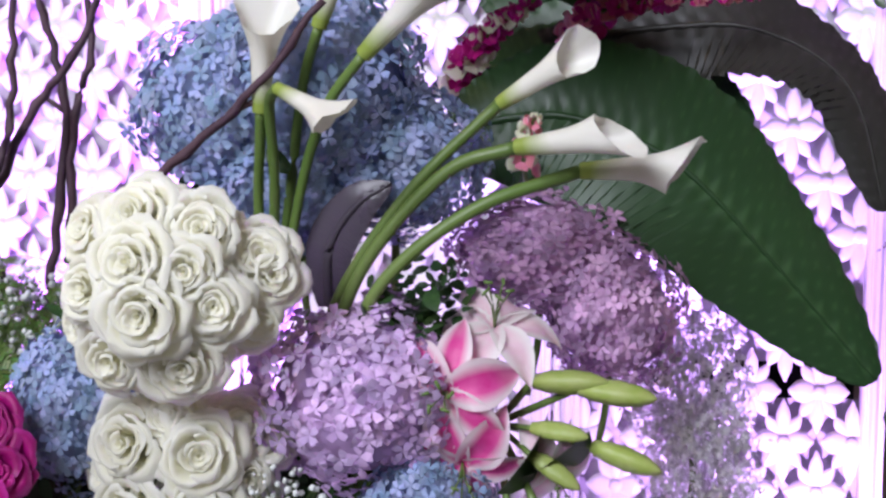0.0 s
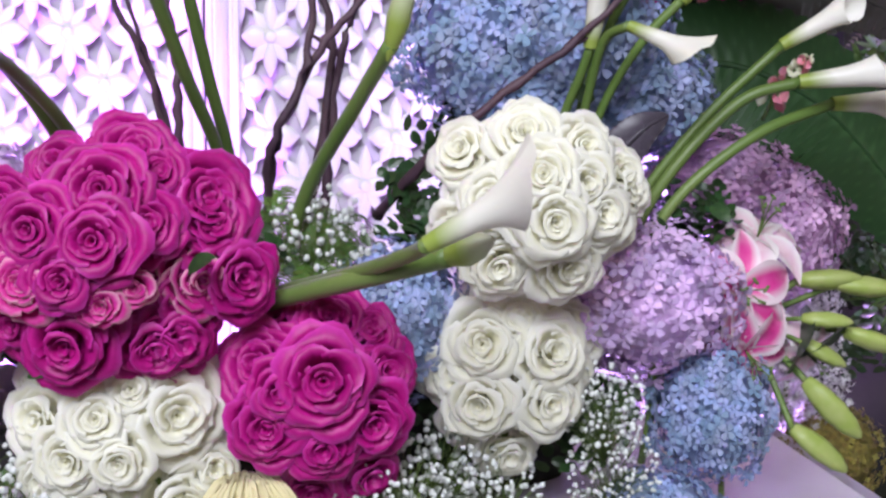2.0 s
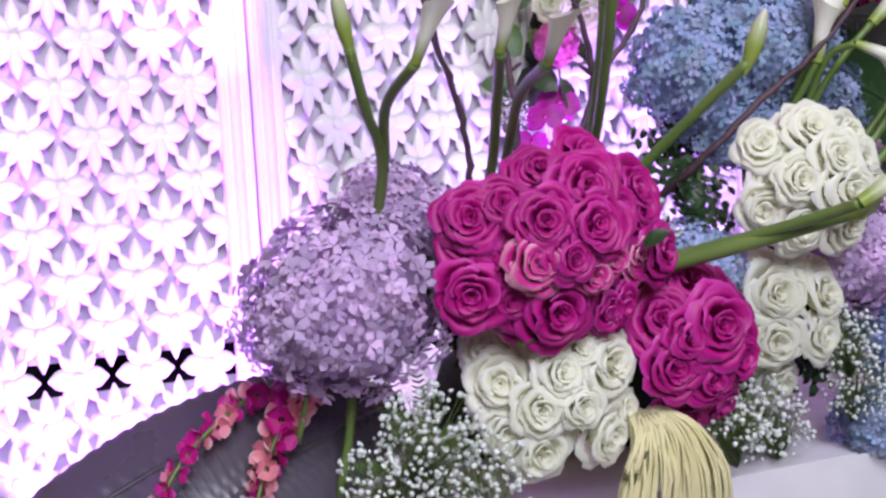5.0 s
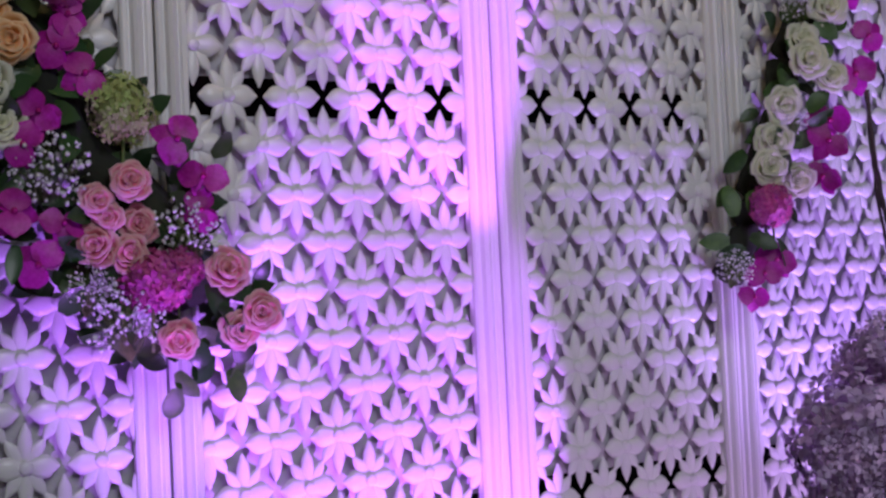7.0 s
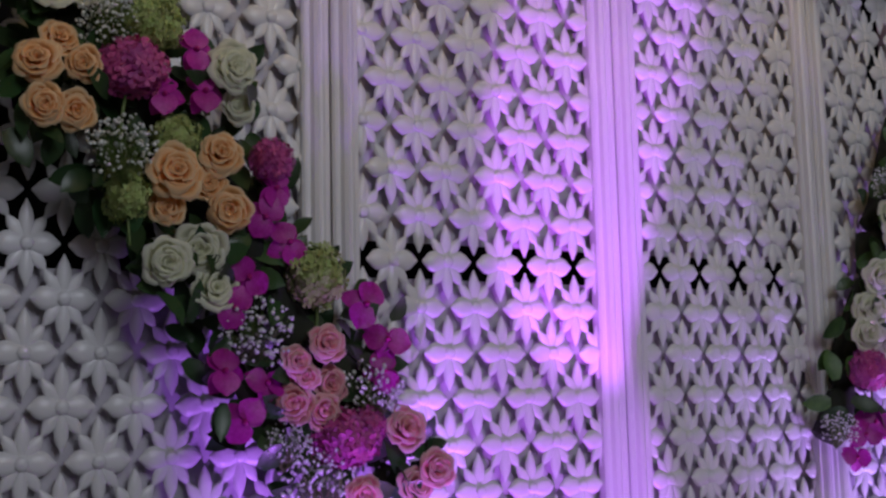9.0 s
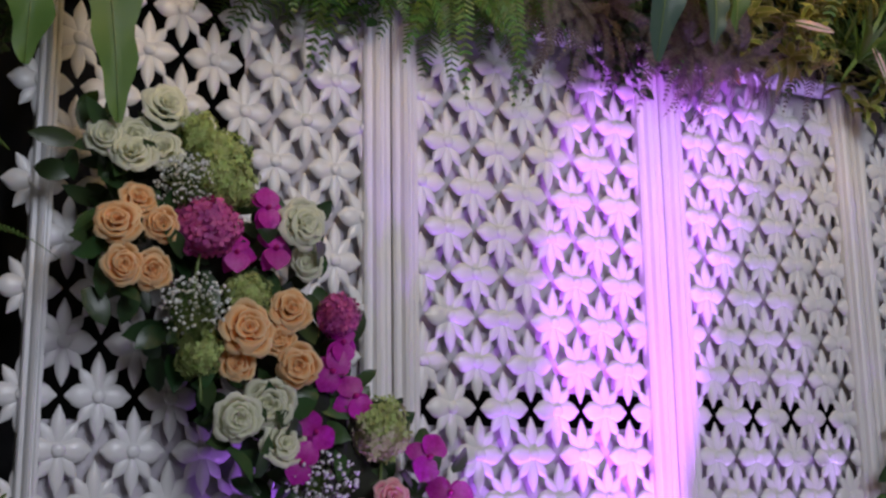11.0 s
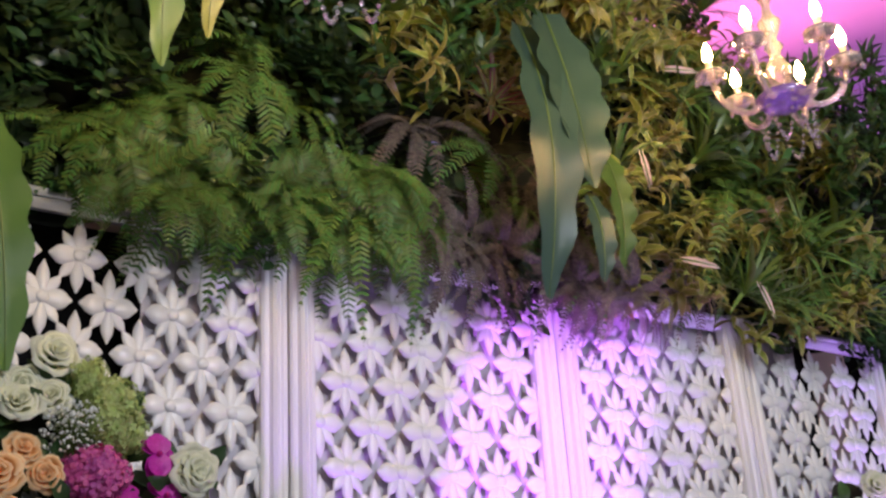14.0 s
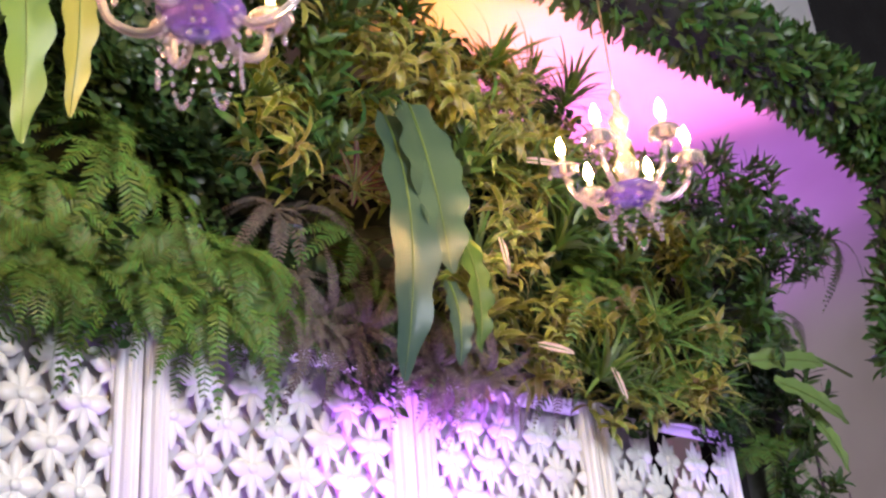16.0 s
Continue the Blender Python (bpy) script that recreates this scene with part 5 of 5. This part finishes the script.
def lily_bud(p, d, size, foot, label="closed lime green lily bud", mat=None):
    root = empty("lily_bud", toward(p, d, rnd(0, 6), size), label, "lily bud", "lily buds")
    part("bud", BUD_MESH, root)
    inv = root.matrix_world.inverted()
    line = bend([inv @ Vector(foot), inv @ (Vector(foot) * 0.4 + Vector(p) * 0.6), Vector((0, 0, 0))], 4)
    part("stem", Build().add(*tube(line, 0.05, 6)).mesh("stem", M["stem"]), root)
    return root


FOOT = (0.47, 1.50, 1.11)
for p, d, s in (((0.515, 1.45, 1.172), (1, -0.2, 0.05), 0.085), ((0.565, 1.44, 1.168), (1, -0.15, -0.08), 0.085), ((0.515, 1.43, 1.125), (1, -0.3, -0.05), 0.065), ((0.515, 1.43, 1.095), (0.8, -0.3, -0.45), 0.065), ((0.58, 1.44, 1.105), (1, -0.2, -0.3), 0.08), ((0.52, 1.42, 1.045), (0.7, -0.3, -0.75), 0.10), ((0.50, 1.41, 0.985), (0.75, -0.2, -0.6), 0.09)):
    lily_bud(p, d, s, FOOT)
for p, d, s in (((0.53, 1.47, 1.13), (1, -0.5, -0.5), 0.12), ((0.50, 1.47, 1.06), (0.6, -0.6, -0.8), 0.12), ((0.42, 1.47, 1.08), (-0.3, -0.8, -0.6), 0.09)):
    lance_leaf(p, d, s, "long dark green lily leaf", "lily leaves")


# ---- flower spikes ----
def spike(line, mats, label, size=0.014, count=26):
    root = empty("snapdragon", Matrix.Translation(line[0]), label, "flower spike", "flower spikes")
    inv = Matrix.Translation(-Vector(line[0]))
    pts = bend(line, 10)
    part("stem", Build().add(*tube(pts, 0.003, 5)).mesh("stem", M["stem"]), root, inv)
    for k in range(count):
        t = 0.15 + 0.85 * k / count
        p = pts[min(int(t * (len(pts) - 1)), len(pts) - 1)]
        s = size * (1.25 - 0.75 * t)
        d = Vector((math.cos(k * 2.4), math.sin(k * 2.4), rnd(-0.2, 0.3)))
        part("floret", SPIKE_MESH[mats[k % len(mats)]], root, inv @ toward(p + d * s * 0.9, d, rnd(0, 6), s))
    return root


SPIKE_MESH = {}
for key in ("magenta_rose", "pink_rose", "cream_rose"):
    b = Build()
    for k in range(4):
        b.add(*grid(lambda u, t: (0.25 + 0.85 * math.sin(t * 1.9), u * 0.75 * math.sin(math.pi * (0.15 + 0.75 * t)), 0.9 * t - 0.2), 3, 3), Matrix.Rotation(k * math.tau / 4, 4, "Z"))
    SPIKE_MESH[key] = b.mesh("floret", M[key])
PINKS = ("magenta_rose", "pink_rose", "magenta_rose")
spike([(-0.66, 1.50, 1.05), (-0.74, 1.46, 1.03), (-0.82, 1.42, 0.98), (-0.88, 1.40, 0.90)], PINKS, "drooping spike of dark pink snapdragon buds")
spike([(-0.63, 1.46, 1.05), (-0.68, 1.42, 1.02), (-0.72, 1.40, 0.95), (-0.75, 1.38, 0.87)], ("pink_rose", "magenta_rose", "pink_rose"), "drooping spike of pale pink snapdragon buds", 0.017)
spike([(0.36, 1.95, 1.48), (0.40, 1.85, 1.54), (0.44, 1.80, 1.58), (0.50, 1.78, 1.62)], ("magenta_rose", "cream_rose", "magenta_rose"), "red and lime flower spike above the callas", 0.016, 44)
spike([(0.52, 1.95, 1.55), (0.58, 1.82, 1.60), (0.68, 1.80, 1.615), (0.80, 1.80, 1.62)], ("magenta_rose", "pink_rose", "magenta_rose"), "crimson flower spike above the callas", 0.016, 44)
spike([(0.50, 1.55, 1.38), (0.50, 1.50, 1.42), (0.51, 1.46, 1.45), (0.515, 1.45, 1.46)], ("pink_rose", "cream_rose"), "small budding spike between the calla stems", 0.010, 14)

# ---- greenery between the flowers ----
for p, n, k, s in (((-0.16, 1.52, 1.25), (0, -0.5, 0.9), "fern", 0.42), ((-0.08, 1.52, 1.23), (0.2, -0.5, 0.9), "fern", 0.42), ((-0.22, 1.55, 1.22), (-0.2, -0.4, 0.9), "fern", 0.4), ((-0.12, 1.46, 1.20), (0.1, -0.8, 0.6), "fern", 0.36), ((0.38, 1.50, 1.24), (0, -0.5, 0.9), "filler", 0.40), ((0.40, 1.55, 1.14), (0.2, -0.8, 0.3), "filler", 0.5), ((-0.50, 1.38, 0.93), (-0.2, -1, 0.1), "fern", 0.5), ((0.02, 1.50, 1.04), (0, -1, 0.2), "filler", 0.6), ((0.22, 1.50, 1.0), (0, -1, 0.2), "filler", 0.6), ((-0.22, 1.45, 1.18), (0, -1, 0.4), "filler", 0.5), ((0.02, 1.50, 1.25), (0, -0.8, 0.6), "filler", 0.5), ((0.33, 1.50, 1.02), (0, -1, 0.1), "fern", 0.35), ((-0.42, 1.45, 1.14), (0, -1, 0.1), "filler", 0.6), ((0.10, 1.66, 1.36), (0, -1, 0), "filler", 0.6)):
    plant(k, p, n, s, "in the table arrangement")
for x, y, z in ((0.40, 2.02, 1.80), (0.52, 2.02, 1.86), (0.62, 2.0, 1.78), (0.50, 2.05, 1.98)):
    plant(random.choice(("filler", "olive")), (x, y, z), (rnd(-0.3, 0.3), -1, 0.3), 0.75, "rising behind the table arrangement")
for x, y, z in ((-0.38, 1.24, 1.12), (-0.245, 1.205, 1.225), (0.24, 1.47, 1.40), (0.36, 1.46, 1.26), (0.40, 1.46, 1.27), (0.32, 1.46, 1.25), (0.28, 1.46, 1.22), (-0.15, 1.30, 0.93)):
    lance_leaf((x, y, z), (rnd(-0.6, 0.6), -0.6, rnd(-0.4, 0.9)), 0.04, "dark green leaf between the flowers", "leaves of the arrangement")

# raffia bundle
random.seed(3)
raffia = empty("raffia_bundle", Matrix.Translation((-0.19, 1.30, 0.93)), "bundle of cream raffia fibre below the roses", "raffia")
strands = Build()
for k in range(90):
    a = rnd(-1, 1)
    pts = [Vector((a * 0.03, rnd(-0.02, 0.02), 0.05)), Vector((a * 0.055, -0.045 + rnd(-0.012, 0.012), 0.03)), Vector((a * 0.085, -0.06 + rnd(-0.01, 0.01), -0.03)), Vector((a * 0.10 + rnd(-0.01, 0.01), -0.05, -0.12))]
    strands.add(*tube(bend(pts, 3), 0.0028, 4))
part("raffia_fibre", strands.mesh("raffia_fibre", M["straw"]), raffia, None, "", "stuff")

# dried yellow moss and moss head
hydrangea("moss", (0.80, 1.90, 0.80), 0.10, (1.3, 0.9, 0.75), 1.0, "tuft of yellow-green moss beside the table", "moss tufts", "moss_tuft", "moss")


# ---- table under the arrangement ----
def cloth_table():
    root = empty("table", Matrix.Translation((0.08, 1.62, 0)), "table draped with a white cloth under the flowers", "table")
    top = Build().add(*box(-0.72, 0.62, -0.24, 0.42, 0.80, 0.83, 0.008))
    part("tabletop", top.mesh("tabletop", M["cloth"], False), root)
    loop = [(-0.73, -0.25), (0.63, -0.25), (0.63, 0.43), (-0.73, 0.43)]
    verts, faces = [], []
    n = 160
    for j, z in enumerate((0.834, 0.80, 0.5, 0.01)):
        for k in range(n):
            q = k / n * 4
            i = int(q)
            a, b = Vector(loop[i]), Vector(loop[(i + 1) % 4])
            p = a.lerp(b, q - i)
            out = Vector((0, -1)) if i == 0 else Vector((1, 0)) if i == 1 else Vector((0, 1)) if i == 2 else Vector((-1, 0))
            p = p + out * (0.0, 0.004, 0.03, 0.06)[j] * (1 + 0.9 * math.sin(k * 1.3) * (j > 1))
            verts.append((p.x, p.y, z))
    for j in range(3):
        for k in range(n):
            faces.append((j * n + k, j * n + (k + 1) % n, (j + 1) * n + (k + 1) % n, (j + 1) * n + k))
    part("table_skirt", Build().add(verts, faces).mesh("table_skirt", M["cloth"]), root, None, "white cloth falling in folds")
    for sx in (-0.66, 0.56):
        for sy in (-0.18, 0.36):
            part("leg", Build().add(*tube([(sx, sy, 0), (sx, sy, 0.8)], 0.02, 8)).mesh("leg", M["brass"]), root)
    return root


cloth_table()
foam = Build()
v, f = lathe([(0.001, 0.0), (0.30, 0.0), (0.33, 0.08), (0.30, 0.16), (0.20, 0.22), (0.001, 0.25)], 20)
foam.add([(x * 1.0, y * 0.42, z) for x, y, z in v], f)
ob = new("flower_foam", foam.mesh("flower_foam", M["dark_fill"]))
ob.matrix_world = Matrix.Translation((-0.02, 1.74, 0.836))
tagged(ob, "dark floral foam that holds the stems on the table", "floral foam")


# ---- chandeliers ----
def chandelier(p, scale, label, rod):
    root = empty("chandelier", Matrix.Translation(p) @ Matrix.Scale(scale, 4), label, "chandelier", "crystal chandeliers")

    def put(name, verts, faces, mat, parent=root, label=""):
        return part(name, Build().add(verts, faces).mesh(name, mat), parent, None, label)

    put("column", *lathe([(0.001, 0.0), (0.03, 0.0), (0.018, 0.03), (0.035, 0.06), (0.05, 0.10), (0.03, 0.14), (0.016, 0.17), (0.034, 0.20), (0.014, 0.23), (0.03, 0.27), (0.04, 0.30), (0.018, 0.33), (0.012, 0.37), (0.026, 0.40), (0.006, 0.44)], 14), M["crystal"])
    put("bowl", *lathe([(0.001, -0.055), (0.03, -0.05), (0.07, -0.03), (0.095, 0.0), (0.09, 0.004), (0.06, -0.018), (0.001, -0.03)], 18), M["violet_glass"], root, "violet cut-glass bowl")
    put("rod", *tube([(0, 0, 0.43), (0, 0, 0.43 + rod)], 0.004, 6), M["brass"])
    for k in range(6):
        a = k * math.tau / 6 + 0.35
        c, s = math.cos(a), math.sin(a)
        line = bend([(0.04 * c, 0.04 * s, 0.02), (0.11 * c, 0.11 * s, -0.04), (0.19 * c, 0.19 * s, 0.0), (0.225 * c, 0.225 * s, 0.09)], 6)
        arm = put("arm", *tube(line, 0.011, 8), M["crystal"])
        e = Vector((0.225 * c, 0.225 * s, 0.09))

        def at(profile):
            v, f = lathe(profile, 14)
            return [Vector(q) + e for q in v], f
        put("drip_cup", *at([(0.001, 0.0), (0.02, 0.0), (0.048, 0.018), (0.055, 0.03), (0.046, 0.024), (0.018, 0.012), (0.001, 0.012)]), M["crystal"], arm)
        put("candle", *at([(0.012, 0.012), (0.012, 0.085), (0.001, 0.085)]), M["candle"], arm)
        put("bulb", *at([(0.001, 0.085), (0.010, 0.087), (0.0165, 0.105), (0.014, 0.130), (0.006, 0.152), (0.001, 0.162)]), M["bulb"], arm, "lit candle-shaped bulb")
        for j in range(3):
            q = e + Vector((0.05 * math.cos(a + j * 2.1), 0.05 * math.sin(a + j * 2.1), 0.0))
            v, f = ico(0.009)
            put("crystal_drop", [Vector((w.x, w.y, w.z * 1.8)) + q for w in v] + [Vector((w.x, w.y, w.z * 1.2)) * 0.7 + q + Vector((0, 0, 0.024)) for w in v], f + [tuple(i + 12 for i in g) for g in f], M["crystal"], arm)
    beads = Build()
    for k in range(6):
        a0, a1 = k * math.tau / 6, (k + 1) * math.tau / 6
        for j in range(17):
            t = j / 16
            a = a0 + (a1 - a0) * t
            v, f = ico(0.0065)
            beads.add([w + Vector((0.085 * math.cos(a), 0.085 * math.sin(a), -0.02 - 0.17 * math.sin(math.pi * t))) for w in v], f)
    part("bead_swag", beads.mesh("bead_swag", M["crystal"], False), root, None, "strings of clear beads", "stuff")
    return root


chandelier((-0.20, 2.0, 3.245), 0.80, "lit crystal chandelier with pink glass arms and candle bulbs", 4.51)
chandelier((-1.655, 1.75, 3.10), 0.92, "lit crystal chandelier with hanging clear beads", 4.03)

# ---- leafy beam of the stage roof ----
beam = empty("leafy_beam", Matrix.Translation((1.0, 2.35, 4.45)), "stage beam wrapped in clipped green leaves", "leafy beam")
binv = Matrix.Translation((-1.0, -2.35, -4.45))
line = bend([(-0.6, 2.28, 4.42), (0.3, 2.28, 4.39), (1.0, 2.28, 4.39), (1.5, 2.28, 4.34), (1.80, 2.28, 4.24), (1.78, 2.28, 3.95), (1.67, 2.28, 3.65), (1.56, 2.28, 3.38), (1.50, 2.28, 3.15)], 8)
THICK = 35
part("core", Build().add(*tube(line, [0.12] * THICK + [0.06] * (len(line) - THICK), 12)).mesh("core", M["dark_fill"]), beam, binv)
leaves = Build()
random.seed(9)
for k in range(5200):
    i = random.randrange(THICK) if k < 4500 else random.randrange(THICK, len(line) - 1)
    p = line[i].lerp(line[i + 1], rnd(0, 1))
    d = Vector((rnd(-1, 1), rnd(-1, 1), rnd(-1, 1))).normalized()
    rad = rnd(0.12, 0.155) if i < THICK - 1 else 0.065
    leaves.add(*blade(rnd(0.05, 0.09), rnd(0.010, 0.017), rnd(0.3, 1.0), 3), toward(p + d * rad, d + Vector((0, 0, rnd(-0.5, 0.5))), rnd(0, 6)) @ Matrix.Rotation(-0.9, 4, "Y"))
part("leaf_cover", leaves.mesh("leaf_cover", M["leaf"]), beam, binv, "dense cover of pointed green leaves", "stuff")
slab("column", 2.30, 2.85, 3.0, 3.3, 4.72, 7.2, M["frame"], "pale grey square column above the stage roof", "column")
# added sheet, its black stands in for the unlit hall past the beam
slab("drape", 2.87, 5.1, 3.1, 3.14, 4.72, 7.2, M["black"], "black sheet added for the dark hall beside the column", "drape")
twig([(1.80, 2.9, 0.0), (1.78, 2.9, 2.0), (1.75, 2.9, 2.6), (1.74, 2.9, 3.0), (1.73, 2.9, 3.25)], 0.008, "dark upright twig beside the last screen")
twig([(1.92, 2.9, 0.0), (1.90, 2.9, 2.0), (1.86, 2.9, 2.5), (1.92, 2.9, 2.85)], 0.005, "thin dark twig beside the last screen")
